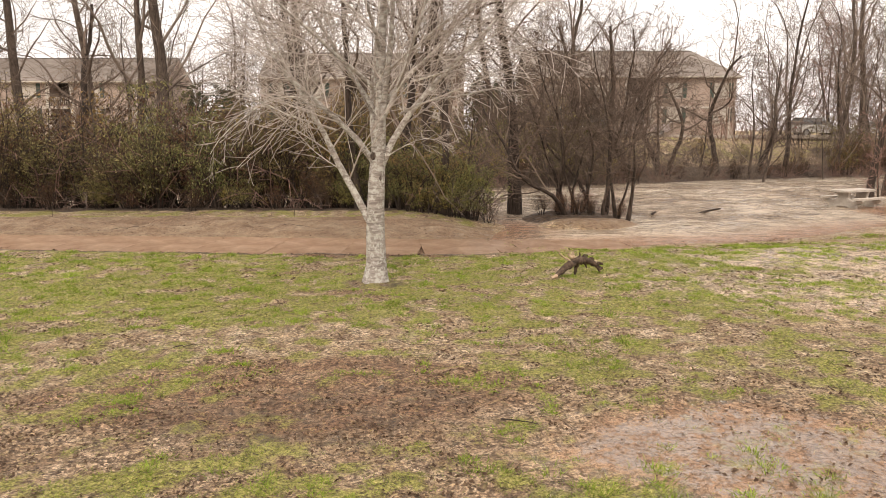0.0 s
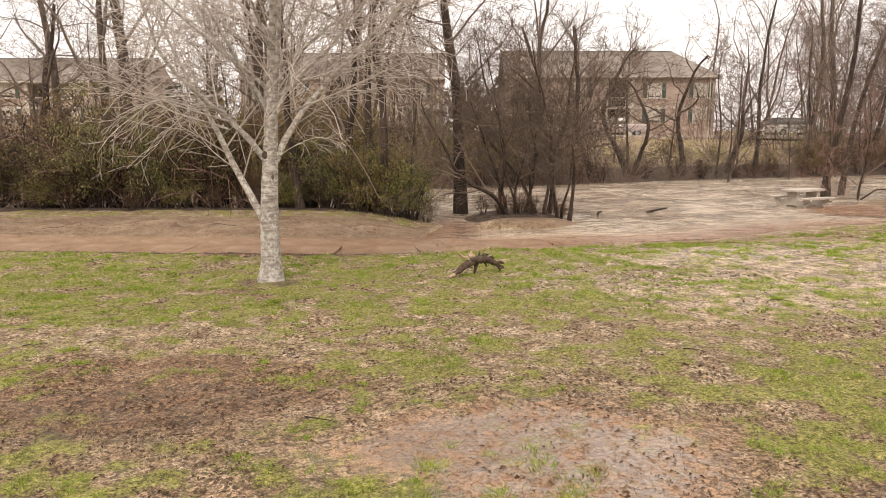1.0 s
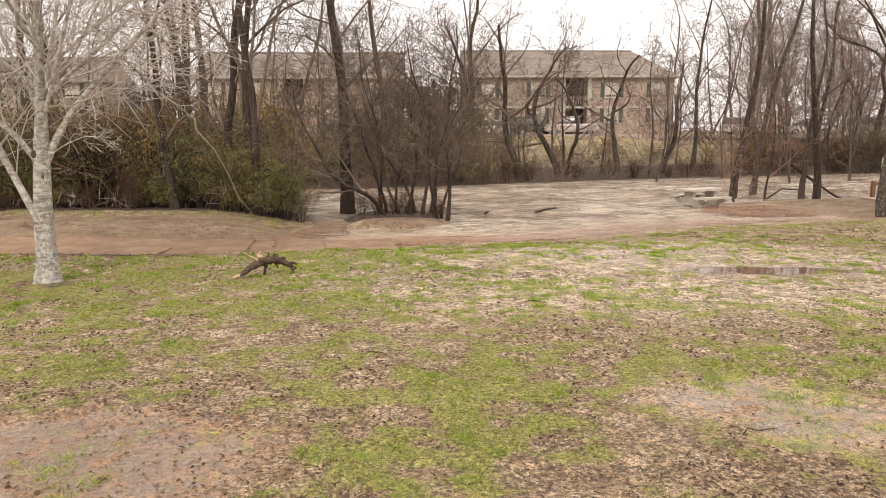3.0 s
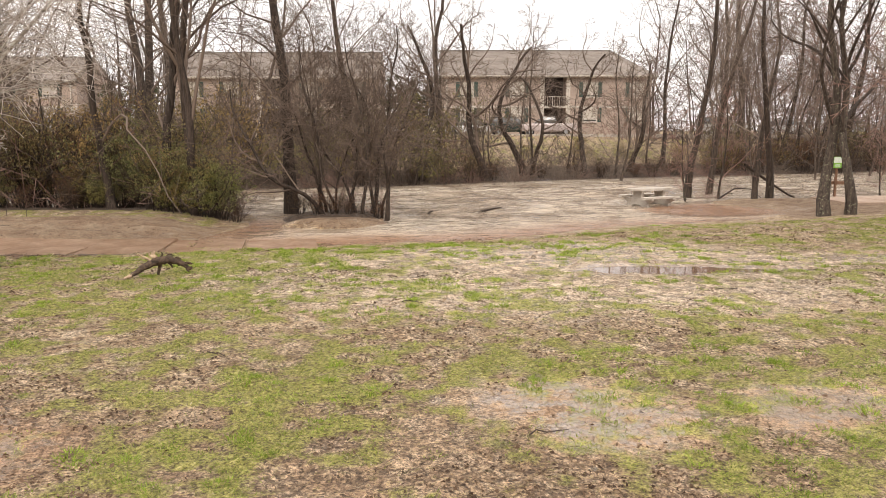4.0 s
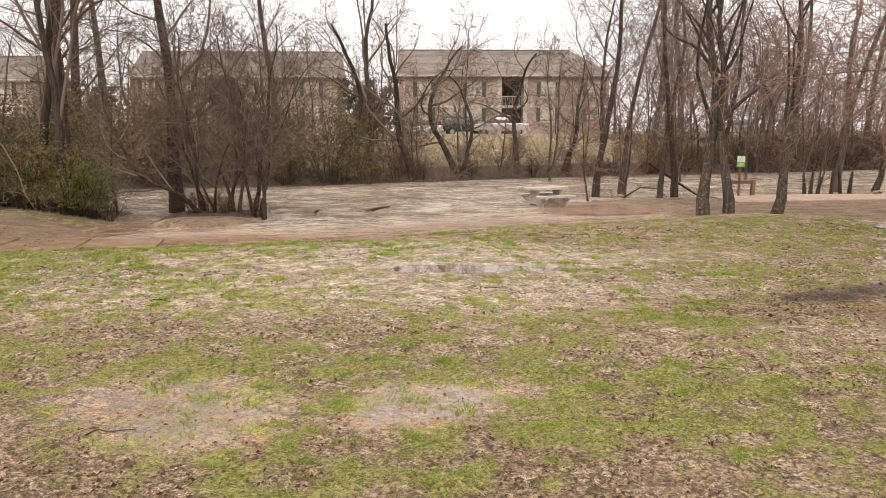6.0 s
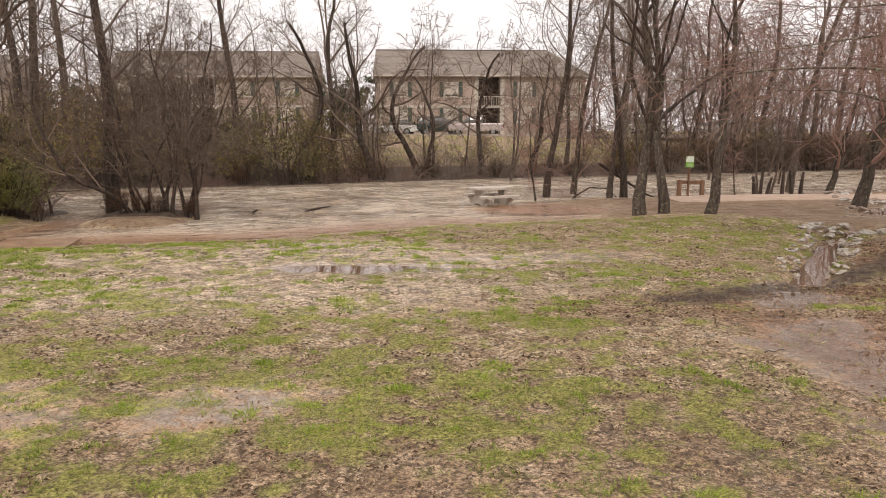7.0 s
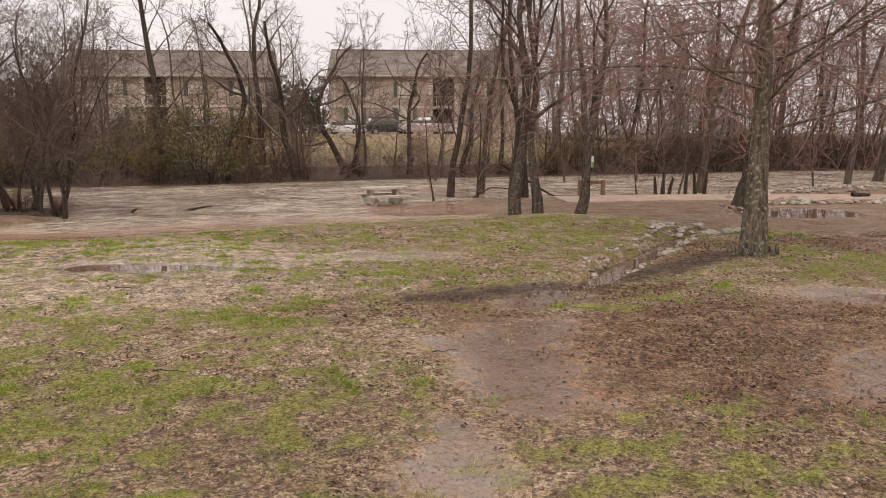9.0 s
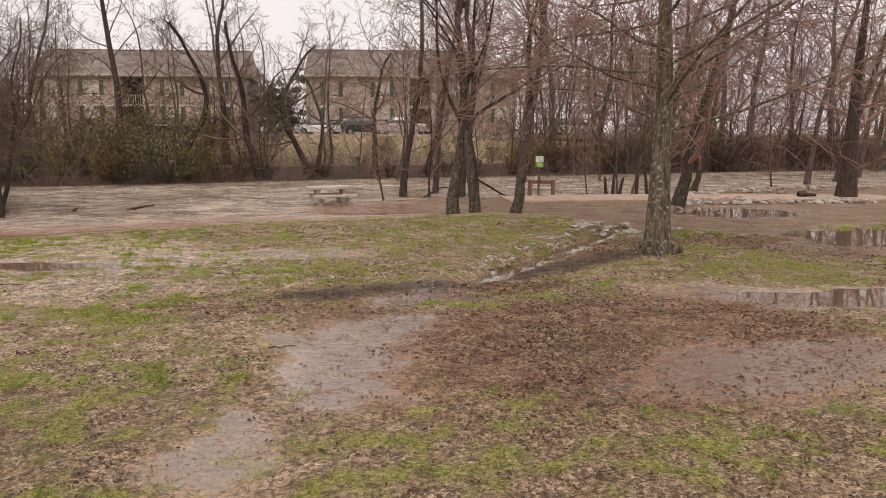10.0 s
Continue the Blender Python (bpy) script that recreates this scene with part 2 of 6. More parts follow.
    wet = np.maximum(wet, smooth(bell(x, y, -1.4, 17.3, 2.8, 0.35, -3) * 2))
    green = np.where(far, 0.4 * smooth((sd - 3) / 6), green)
    green = np.clip(green * (1 - 0.9 * np.clip(mud - 0.4, 0, 1) / 0.6) * (1 - sand) * smooth((sd - 0.2) / 1.0), 0, 1)
    strip = smooth((1.0 - x) / 2.0) * np.exp(-((y - 24.75 - 0.5 * (n1 - 0.5)) / 0.38) ** 2) * smooth((n2 - 0.36) / 0.15)
    green = np.maximum(green, 0.75 * strip)
    sand = sand * (1 - 0.8 * strip)
    wooded = smooth((6 - x) / 5) + smooth((x - 28) / 5)
    # far bank and hedge foot: shade under the brush coloured in as litter
    litter_shade = np.where(far, smooth((7 + 9 * wooded - sd) / 5), 0) * 0.95
    hedge = smooth((1.8 - x) / 1.0) * smooth((y - 25.2 + 0.8 * (n2 - 0.5)) / 0.6) * (y < 31)
    litter_shade = np.maximum(litter_shade, 0.42 * smooth(bell(x, y, -1.2, 7.4, 2.6, 1.3) * 1.5))
    # darker ground round the lawn tree's foot
    litter_shade = np.maximum(litter_shade, 0.5 * smooth(bell(x, y, -1.3, 14.1, 0.9, 0.55) * 1.5))
    litter_shade = np.maximum(litter_shade, 0.36 * smooth(bell(x, y, 17.6, 6.8, 2.6, 1.6) * 1.5))
    trail = polyline_distance(x, y, [(18.6, 12.5), (21.4, 13.6), (23.4, 15.0), (25.6, 16.9)])
    litter_shade = np.maximum(litter_shade, 0.7 * np.exp(-(trail / 0.75) ** 2))
    # dark line at the slabs' near edge: its shadow put into the colour
    litter_shade = np.maximum(litter_shade, 0.75 * np.exp(-((y - path_mid(x) + 1.62) / 0.16) ** 2) * smooth((2.5 - x) / 2))
    litter_shade = np.maximum(np.maximum(litter_shade, hedge), 0.9 * smooth(bell(x, y, 4.4, 26.8, 2.2, 1.9) * 2))
    sand = sand * (1 - litter_shade)
    return green, np.clip(mud, 0, 1), np.clip(wet, 0, 1), np.clip(sand, 0, 1), np.clip(litter_shade, 0, 1)


def turf_cover(x, y, green):
    """How densely the grass stands: soft-edged patches, 0 to 1."""
    v = 0.85 * green + 0.95 * (fbm(x, y, 0.95, 61, 3) - 0.5) + 2.3 * (fbm(x, y, 0.28, 64, 2) - 0.5) - 0.5 * film_cover(x, y) + 0.35 * (clods(x, y) - 0.5)
    return smooth((v - 0.22) / 0.75) * smooth(green / 0.15)


# ---------------------------------------------------------------- node helpers
def material(name, rough=0.8):
    m = bpy.data.materials.new(name)
    m.use_nodes = True
    b = m.node_tree.nodes["Principled BSDF"]
    b.inputs["Roughness"].default_value = rough
    b.inputs["Specular IOR Level"].default_value = 0.3
    return m, m.node_tree, b


def noise_node(t, scale, detail=4, rough=0.55, stretch=(1, 1, 1), coord="Object"):
    c = t.nodes.new("ShaderNodeTexCoord")
    mp = t.nodes.new("ShaderNodeMapping")
    mp.inputs["Scale"].default_value = stretch
    n = t.nodes.new("ShaderNodeTexNoise")
    n.inputs["Scale"].default_value, n.inputs["Detail"].default_value, n.inputs["Roughness"].default_value = scale, detail, rough
    t.links.new(c.outputs[coord], mp.inputs["Vector"])
    t.links.new(mp.outputs["Vector"], n.inputs["Vector"])
    return n.outputs["Fac"]


def ramp(t, fac, stops):
    r = t.nodes.new("ShaderNodeValToRGB")
    e = r.color_ramp.elements
    while len(e) < len(stops):
        e.new(0.5)
    for el, (p, c) in zip(e, stops):
        el.position, el.color = p, (*c, 1) if len(c) == 3 else c
    t.links.new(fac, r.inputs["Fac"])
    return r.outputs["Color"]


def grey(v):
    return (v, v, v)


def mix(t, fac, a, b, mode="MIX"):
    n = t.nodes.new("ShaderNodeMix")
    n.data_type, n.blend_type = "RGBA", mode
    for socket, v in (("Factor", fac), ("A", a), ("B", b)):
        if isinstance(v, (int, float)):
            n.inputs[socket].default_value = v
        elif isinstance(v, tuple):
            n.inputs[socket].default_value = (*v, 1)
        else:
            t.links.new(v, n.inputs[socket])
    return n.outputs["Result"]


def calc(t, op, a, b=0.0, clamp=False):
    n = t.nodes.new("ShaderNodeMath")
    n.operation, n.use_clamp = op, clamp
    for i, v in enumerate((a, b)):
        if isinstance(v, (int, float)):
            n.inputs[i].default_value = v
        else:
            t.links.new(v, n.inputs[i])
    return n.outputs[0]


def bump(t, b, height, strength=0.4, distance=0.02):
    n = t.nodes.new("ShaderNodeBump")
    n.inputs["Strength"].default_value, n.inputs["Distance"].default_value = strength, distance
    t.links.new(height, n.inputs["Height"])
    t.links.new(n.outputs["Normal"], b.inputs["Normal"])


def simple(name, dark, light, scale=8.0, rough=0.8, stretch=(1, 1, 1), bumpy=0.3, deep=0.01, metal=0.0, fine=6.0):
    m, t, b = material(name, rough)
    a = noise_node(t, scale, 5, 0.6, stretch)
    f = noise_node(t, scale * fine, 3, 0.6, stretch)
    col = ramp(t, a, [(0.3, dark), (0.7, light)])
    col = mix(t, 0.35, col, ramp(t, f, [(0.3, grey(0.35)), (0.7, grey(1.0))]), "MULTIPLY")
    t.links.new(col, b.inputs["Base Color"])
    b.inputs["Metallic"].default_value = metal
    if bumpy:
        bump(t, b, calc(t, "ADD", a, f), bumpy, deep)
    return m


def bark(name, dark, light, lichen, amount=0.5, ring=False):
    """Rough bark in upright ridges, with patches of lichen."""
    m, t, b = material(name, 0.9)
    ridges = noise_node(t, 16 if not ring else 9, 6, 0.65, (1, 1, 0.16) if not ring else (0.5, 0.5, 3.0))
    col = ramp(t, ridges, [(0.38, dark), (0.62, light)])
    spots = noise_node(t, 11, 6, 0.7)
    patch = ramp(t, spots, [(0.72 - 0.3 * amount, grey(0)), (0.80 - 0.3 * amount, grey(1))])
    col = mix(t, patch, col, lichen)
    info = t.nodes.new("ShaderNodeObjectInfo")
    tone = ramp(t, info.outputs["Random"], [(0.0, grey(0.75)), (1.0, grey(1.15))])
    col = mix(t, 1.0, col, tone, "MULTIPLY")
    t.links.new(col, b.inputs["Base Color"])
    bump(t, b, ridges, 0.9, 0.05)
    return m


def twig_mat(name, dark, light):
    m, t, b = material(name, 0.85)
    g = t.nodes.new("ShaderNodeNewGeometry")
    col = ramp(t, g.outputs["Random Per Island"], [(0.0, dark), (1.0, light)])
    t.links.new(col, b.inputs["Base Color"])
    return m


def leaf_mat(name, a, c, d, rough=0.5, thin=0.35):
    m, t, b = material(name, rough)
    g = t.nodes.new("ShaderNodeNewGeometry")
    col = ramp(t, g.outputs["Random Per Island"], [(0.0, a), (0.55, c), (1.0, d)])
    patch = noise_node(t, 0.7, 3)
    info = t.nodes.new("ShaderNodeObjectInfo")
    col = mix(t, 1.0, col, ramp(t, info.outputs["Random"], [(0.0, (0.85, 0.92, 0.85)), (0.5, (1.0, 1.0, 1.0)), (1.0, (1.3, 1.02, 0.85))]), "MULTIPLY")
    col = mix(t, 0.6, col, ramp(t, patch, [(0.3, grey(0.5)), (0.7, grey(1.15))]), "MULTIPLY")
    t.links.new(col, b.inputs["Base Color"])
    glow = t.nodes.new("ShaderNodeBsdfTranslucent")
    t.links.new(col, glow.inputs["Color"])
    both = t.nodes.new("ShaderNodeMixShader")
    both.inputs["Fac"].default_value = thin
    t.links.new(b.outputs["BSDF"], both.inputs[1])
    t.links.new(glow.outputs["BSDF"], both.inputs[2])
    t.links.new(both.outputs["Shader"], t.nodes["Material Output"].inputs["Surface"])
    return m


# ---------------------------------------------------------------- materials
def cells(t, scale, bend=0.35, rims=False):
    """Small uneven cells, each with random values of its own, and the distance to their middle or, with rims, to their rim."""
    c = t.nodes.new("ShaderNodeTexCoord")
    n = t.nodes.new("ShaderNodeTexNoise")
    n.inputs["Scale"].default_value = scale * 0.9
    t.links.new(c.outputs["Object"], n.inputs["Vector"])
    off = t.nodes.new("ShaderNodeVectorMath")
    off.operation = "MULTIPLY_ADD"
    off.inputs[1].default_value = (bend * 4 / scale,) * 3
    t.links.new(n.outputs["Color"], off.inputs[0])
    t.links.new(c.outputs["Object"], off.inputs[2])
    v = t.nodes.new("ShaderNodeTexVoronoi")
    v.inputs["Scale"].default_value = scale
    t.links.new(off.outputs[0], v.inputs["Vector"])
    s = t.nodes.new("ShaderNodeSeparateColor")
    t.links.new(v.outputs["Color"], s.inputs["Color"])
    if rims:
        e = t.nodes.new("ShaderNodeTexVoronoi")
        e.feature = "DISTANCE_TO_EDGE"
        e.inputs["Scale"].default_value = scale
        t.links.new(off.outputs[0], e.inputs["Vector"])
        return s.outputs["Red"], s.outputs["Green"], e.outputs["Distance"]
    return s.outputs["Red"], s.outputs["Green"], v.outputs["Distance"]


def ground_material():
    m, t, b = material("ground_soil_and_turf", 0.9)

    def attribute(name):
        n = t.nodes.new("ShaderNodeAttribute")
        n.attribute_name = name
        return n.outputs["Fac"]

    def off(v, k):
        return calc(t, "MULTIPLY", calc(t, "SUBTRACT", v, 0.5), k)

    def total(*terms):
        s = terms[0]
        for q in terms[1:]:
            s = calc(t, "ADD", s, q)
        return s
    mud, wet, sand, duff_shade, grass, film, pale = (attribute(k) for k in ("mud", "wet", "sand", "litter_shade", "turf", "film", "pale"))
    big, mid, tuft, fine = noise_node(t, 0.5, 5), noise_node(t, 2.6, 6, 0.65), noise_node(t, 6.5, 6, 0.68), noise_node(t, 19, 5, 0.7)
    blade = noise_node(t, 46, 4, 0.7)
    a_r, a_g, a_d = cells(t, 13)
    b_r, b_g, b_d = cells(t, 34)
    # pale silt washed over everything
    silt = ramp(t, mid, [(0.38, (0.35, 0.232, 0.142)), (0.5, (0.545, 0.40, 0.258)), (0.62, (0.76, 0.605, 0.43))])
    silt = mix(t, calc(t, "MULTIPLY", pale, 0.6), silt, (0.66, 0.55, 0.425))
    red = ramp(t, mid, [(0.40, (0.245, 0.126, 0.07)), (0.5, (0.38, 0.225, 0.134)), (0.60, (0.54, 0.36, 0.225))])
    k_mud = ramp(t, total(mud, off(mid, 0.9), off(tuft, 0.5)), [(0.25, grey(0)), (0.85, grey(1))])
    col = mix(t, k_mud, silt, red)
    # matted dead grass and crumbs of soil, their small shadows put into the colour
    col = mix(t, 0.75, col, ramp(t, tuft, [(0.39, (0.50, 0.44, 0.39)), (0.49, (0.95, 0.93, 0.92)), (0.58, (1.22, 1.21, 1.2))]), "MULTIPLY")
    col = mix(t, 0.8, col, ramp(t, fine, [(0.42, grey(0.42)), (0.48, grey(0.98)), (0.57, grey(1.3))]), "MULTIPLY")
    col = mix(t, 0.9, col, ramp(t, blade, [(0.42, grey(0.55)), (0.48, grey(1.0)), (0.57, grey(1.3))]), "MULTIPLY")
    # flood-laid clods, each of its own tone; narrow gaps darkened for soil and painted shade
    c_tone, c_other, c_gap = cells(t, 5.0, 0.3, True)
    d_tone, d_other, d_gap = cells(t, 10.0, 0.3, True)
    k_cob = total(calc(t, "MULTIPLY", pale, 0.45), 0.45)
    col = mix(t, k_cob, col, ramp(t, total(calc(t, "MULTIPLY", c_tone, 0.6), calc(t, "MULTIPLY", d_tone, 0.4)), [(0.2, (0.66, 0.61, 0.56)), (0.5, grey(1.0)), (0.8, grey(1.28))]), "MULTIPLY")
    seam = total(ramp(t, total(c_gap, off(fine, 0.25)), [(0.0, grey(1)), (0.07, grey(0))]), calc(t, "MULTIPLY", ramp(t, total(d_gap, off(fine, 0.25)), [(0.0, grey(1)), (0.08, grey(0))]), 0.5))
    col = mix(t, calc(t, "MULTIPLY", seam, k_cob, True), col, mix(t, 1.0, col, (0.42, 0.36, 0.31), "MULTIPLY"))
    # rotten leaves, singly and in drifts
    brown = ramp(t, b_g, [(0.0, (0.06, 0.033, 0.02)), (0.5, (0.15, 0.088, 0.052)), (1.0, (0.30, 0.195, 0.12))])
    heap = total(calc(t, "MULTIPLY", b_r, 0.62), calc(t, "MULTIPLY", a_r, 0.2), off(tuft, 0.9), off(mid, 0.9), off(big, 0.7), calc(t, "MULTIPLY", mud, 0.12), calc(t, "MULTIPLY", pale, -0.12))
    k_heap = ramp(t, heap, [(0.55, grey(0)), (0.70, grey(0.85))])
    col = mix(t, k_heap, col, brown)
    # turf
    turf = ramp(t, total(calc(t, "MULTIPLY", blade, 0.5), calc(t, "MULTIPLY", fine, 0.5)), [(0.42, (0.10, 0.09, 0.021)), (0.48, (0.28, 0.265, 0.052)), (0.54, (0.41, 0.39, 0.085)), (0.61, (0.62, 0.54, 0.18))])
    k_green = ramp(t, total(grass, off(tuft, 2.0), off(fine, 1.6), off(blade, 1.2)), [(0.16, grey(0)), (0.95, grey(0.85))])
    col = mix(t, k_green, col, turf)
    clay = ramp(t, noise_node(t, 1.6, 9, 0.72, (0.7, 1.2, 1)), [(0.36, (0.25, 0.15, 0.088)), (0.5, (0.36, 0.24, 0.15)), (0.64, (0.46, 0.335, 0.22))])
    clay = mix(t, 0.5, clay, ramp(t, tuft, [(0.4, grey(0.6)), (0.5, grey(0.97)), (0.6, grey(1.12))]), "MULTIPLY")
    clay = mix(t, 0.5, clay, ramp(t, total(calc(t, "MULTIPLY", b_r, 0.4), calc(t, "MULTIPLY", fine, 0.6)), [(0.25, grey(0.3)), (0.42, grey(0.95)), (0.7, grey(1.3))]), "MULTIPLY")
    clay = mix(t, 0.7, clay, ramp(t, blade, [(0.40, grey(0.6)), (0.5, grey(1.0)), (0.6, grey(1.2))]), "MULTIPLY")
    k_sand = ramp(t, total(sand, off(mid, 0.9), off(fine, 0.5)), [(0.42, grey(0)), (0.58, grey(1))])
    col = mix(t, k_sand, col, clay)
    # dark leaf litter, also the painted shade under hedge and brush
    woodland_shade = ramp(t, total(calc(t, "MULTIPLY", a_r, 0.5), calc(t, "MULTIPLY", tuft, 0.5)), [(0.2, (0.045, 0.03, 0.02)), (0.75, (0.17, 0.11, 0.07))])
    col = mix(t, ramp(t, total(duff_shade, off(mid, 1.0), off(fine, 0.6)), [(0.4, grey(0)), (0.65, grey(1))]), col, woodland_shade)
    # soaked soil is darker and shines; here and there a film of water stands between the tufts
    k_wet = ramp(t, total(wet, off(mid, 0.9), off(tuft, 0.7)), [(0.3, grey(0)), (0.75, grey(1))])
    col = mix(t, calc(t, "MULTIPLY", k_wet, 0.3), col, mix(t, 1.0, col, (0.62, 0.55, 0.5), "MULTIPLY"))
    k_film = ramp(t, total(film, off(tuft, 2.0), off(mid, 1.8), off(fine, 1.8), off(blade, 1.6)), [(0.46, grey(0)), (0.58, grey(1))])
    t.links.new(mix(t, calc(t, "MULTIPLY", k_film, 0.75), col, (0.14, 0.10, 0.078)), b.inputs["Base Color"])
    dull = ramp(t, calc(t, "MULTIPLY", k_wet, calc(t, "SUBTRACT", 1.35, fine)), [(0.1, grey(0.9)), (0.6, grey(0.25))])
    t.links.new(mix(t, k_film, dull, grey(0.05)), b.inputs["Roughness"])
    t.links.new(total(calc(t, "MULTIPLY", k_film, 0.5), 0.5), b.inputs["Specular IOR Level"])
    rise = total(tuft, calc(t, "MULTIPLY", fine, 0.5), calc(t, "MULTIPLY", seam, -0.35), calc(t, "MULTIPLY", k_heap, 0.12), calc(t, "MULTIPLY", k_green, 0.15))
    bump(t, b, calc(t, "MULTIPLY", rise, calc(t, "MULTIPLY", calc(t, "SUBTRACT", 1.0, calc(t, "MULTIPLY", k_wet, 0.4)), calc(t, "SUBTRACT", 1.0, ramp(t, film, [(0.12, grey(0)), (0.5, grey(0.96))])))), 1.0, 0.11)
    return m


def river_material():
    m, t, b = material("silty_river_water", 0.06)
    n = t.nodes.new("ShaderNodeAttribute")
    n.attribute_name = "shallow"
    a = noise_node(t, 0.22, 6, 0.6, (0.7, 1.0, 1))
    col = ramp(t, a, [(0.36, (0.31, 0.23, 0.158)), (0.64, (0.50, 0.415, 0.32))])
    streak = noise_node(t, 0.9, 6, 0.68, (0.6, 1.0, 1))
    col = mix(t, 0.85, col, ramp(t, streak, [(0.40, (0.52, 0.46, 0.40)), (0.5, grey(1.0)), (0.6, grey(1.4))]), "MULTIPLY")
    col = mix(t, n.outputs["Fac"], col, (0.27, 0.145, 0.082))
    # foam and wave glints, their brightness painted into the water's colour
    foam_glint = noise_node(t, 0.8, 7, 0.72, (0.5, 1.0, 1))
    k_foam_glint = calc(t, "MULTIPLY", ramp(t, foam_glint, [(0.55, grey(0)), (0.66, grey(0.65))]), calc(t, "SUBTRACT", 1.0, n.outputs["Fac"]))
    col = mix(t, k_foam_glint, col, (0.62, 0.54, 0.44))
    t.links.new(col, b.inputs["Base Color"])
    b.inputs["Specular IOR Level"].default_value = 0.7
    w1, w2 = noise_node(t, 0.9, 4, 0.6, (0.7, 1.0, 1)), noise_node(t, 3.2, 4, 0.6, (0.7, 1.0, 1))
    calm = calc(t, "SUBTRACT", 1.0, calc(t, "MULTIPLY", n.outputs["Fac"], 0.72))
    bump(t, b, calc(t, "MULTIPLY", calc(t, "ADD", w1, calc(t, "MULTIPLY", w2, 1.1)), calm), 1.0, 0.48)
    return m


def puddle_material():
    m, t, b = material("puddle_water", 0.03)
    b.inputs["Base Color"].default_value = (0.16, 0.10, 0.068, 1)
    b.inputs["Specular IOR Level"].default_value = 1.0
    b.inputs["IOR"].default_value = 1.4
    bump(t, b, noise_node(t, 4, 2), 0.05, 0.01)
    return m


def brick_material():
    m, t, b = material("tan_brick", 0.9)
    c = t.nodes.new("ShaderNodeTexCoord")
    mp = t.nodes.new("ShaderNodeMapping")
    mp.inputs["Rotation"].default_value = (radians(90), 0, 0)
    br = t.nodes.new("ShaderNodeTexBrick")
    br.inputs["Scale"].default_value = 1.0
    br.inputs["Brick Width"].default_value, br.inputs["Row Height"].default_value = 0.22, 0.076
    br.inputs["Mortar Size"].default_value = 0.008
    br.inputs["Color1"].default_value = (0.45, 0.345, 0.29, 1)
    br.inputs["Color2"].default_value = (0.37, 0.275, 0.228, 1)
    br.inputs["Mortar"].default_value = (0.45, 0.38, 0.32, 1)
    t.links.new(c.outputs["Object"], mp.inputs["Vector"])
    t.links.new(mp.outputs["Vector"], br.inputs["Vector"])
    col = mix(t, 0.5, br.outputs["Color"], ramp(t, noise_node(t, 0.6, 5), [(0.3, grey(0.7)), (0.7, grey(1.1))]), "MULTIPLY")
    t.links.new(col, b.inputs["Base Color"])
    return m


M_GROUND, M_RIVER, M_PUDDLE, M_BRICK = ground_material(), river_material(), puddle_material(), brick_material()
M_PALE = bark("pale_grey_bark", (0.25, 0.21, 0.18), (0.50, 0.445, 0.395), (0.60, 0.575, 0.515), 0.75, ring=True)
M_DARK = bark("dark_wet_bark", (0.028, 0.02, 0.015), (0.085, 0.06, 0.046), (0.22, 0.20, 0.15), 0.3)
M_GREYBARK = bark("grey_brown_bark", (0.048, 0.035, 0.027), (0.135, 0.10, 0.078), (0.25, 0.225, 0.18), 0.38)
M_CYPRESS = bark("cypress_bark_with_lichen", (0.07, 0.054, 0.038), (0.21, 0.17, 0.125), (0.37, 0.375, 0.27), 0.6)
M_FLECK = bark("dark_bark_with_lichen_flecks", (0.036, 0.026, 0.02), (0.10, 0.075, 0.058), (0.22, 0.215, 0.145), 0.5)
M_TWIG = twig_mat("brown_twigs", (0.07, 0.049, 0.037), (0.215, 0.157, 0.122))
M_TWIG_DARK = twig_mat("dark_brown_twigs", (0.04, 0.028, 0.021), (0.125, 0.088, 0.068))
M_TWIG_PALE = twig_mat("pale_grey_twigs", (0.33, 0.28, 0.245), (0.58, 0.51, 0.46))
M_TWIG_RED = twig_mat("russet_twigs", (0.15, 0.088, 0.07), (0.34, 0.21, 0.17))
M_TWIG_GREY = twig_mat("grey_brown_twigs", (0.12, 0.09, 0.071), (0.295, 0.23, 0.183))
M_PRIVET = leaf_mat("privet_leaves", (0.10, 0.095, 0.036), (0.225, 0.21, 0.08), (0.42, 0.36, 0.15))
M_FRESH = leaf_mat("yellow_green_leaves", (0.16, 0.165, 0.045), (0.30, 0.29, 0.085), (0.46, 0.42, 0.16))
M_OLIVE = leaf_mat("olive_brush_leaves", (0.11, 0.088, 0.04), (0.22, 0.178, 0.078), (0.36, 0.285, 0.135), 0.8)
M_RUSSET = leaf_mat("withered_leaves", (0.08, 0.045, 0.028), (0.15, 0.085, 0.05), (0.22, 0.14, 0.09), 0.8)
M_CEDAR = leaf_mat("cedar_needles", (0.04, 0.048, 0.025), (0.075, 0.09, 0.045), (0.13, 0.14, 0.075), 0.8)
M_BLADE = leaf_mat("green_grass_blades", (0.135, 0.165, 0.022), (0.295, 0.345, 0.05), (0.52, 0.54, 0.14), 0.6)
M_LUSH = leaf_mat("fresh_grass_blades", (0.15, 0.20, 0.02), (0.28, 0.375, 0.04), (0.45, 0.53, 0.09), 0.6)
M_STRAW = leaf_mat("straw_grass_blades", (0.20, 0.13, 0.08), (0.46, 0.335, 0.215), (0.74, 0.60, 0.42), 0.8)
M_LITTER = leaf_mat("fallen_leaves", (0.075, 0.042, 0.026), (0.18, 0.108, 0.065), (0.46, 0.33, 0.215), 0.7)
M_CONCRETE = simple("weathered_concrete", (0.40, 0.34, 0.28), (0.60, 0.54, 0.47), 3, 0.85)
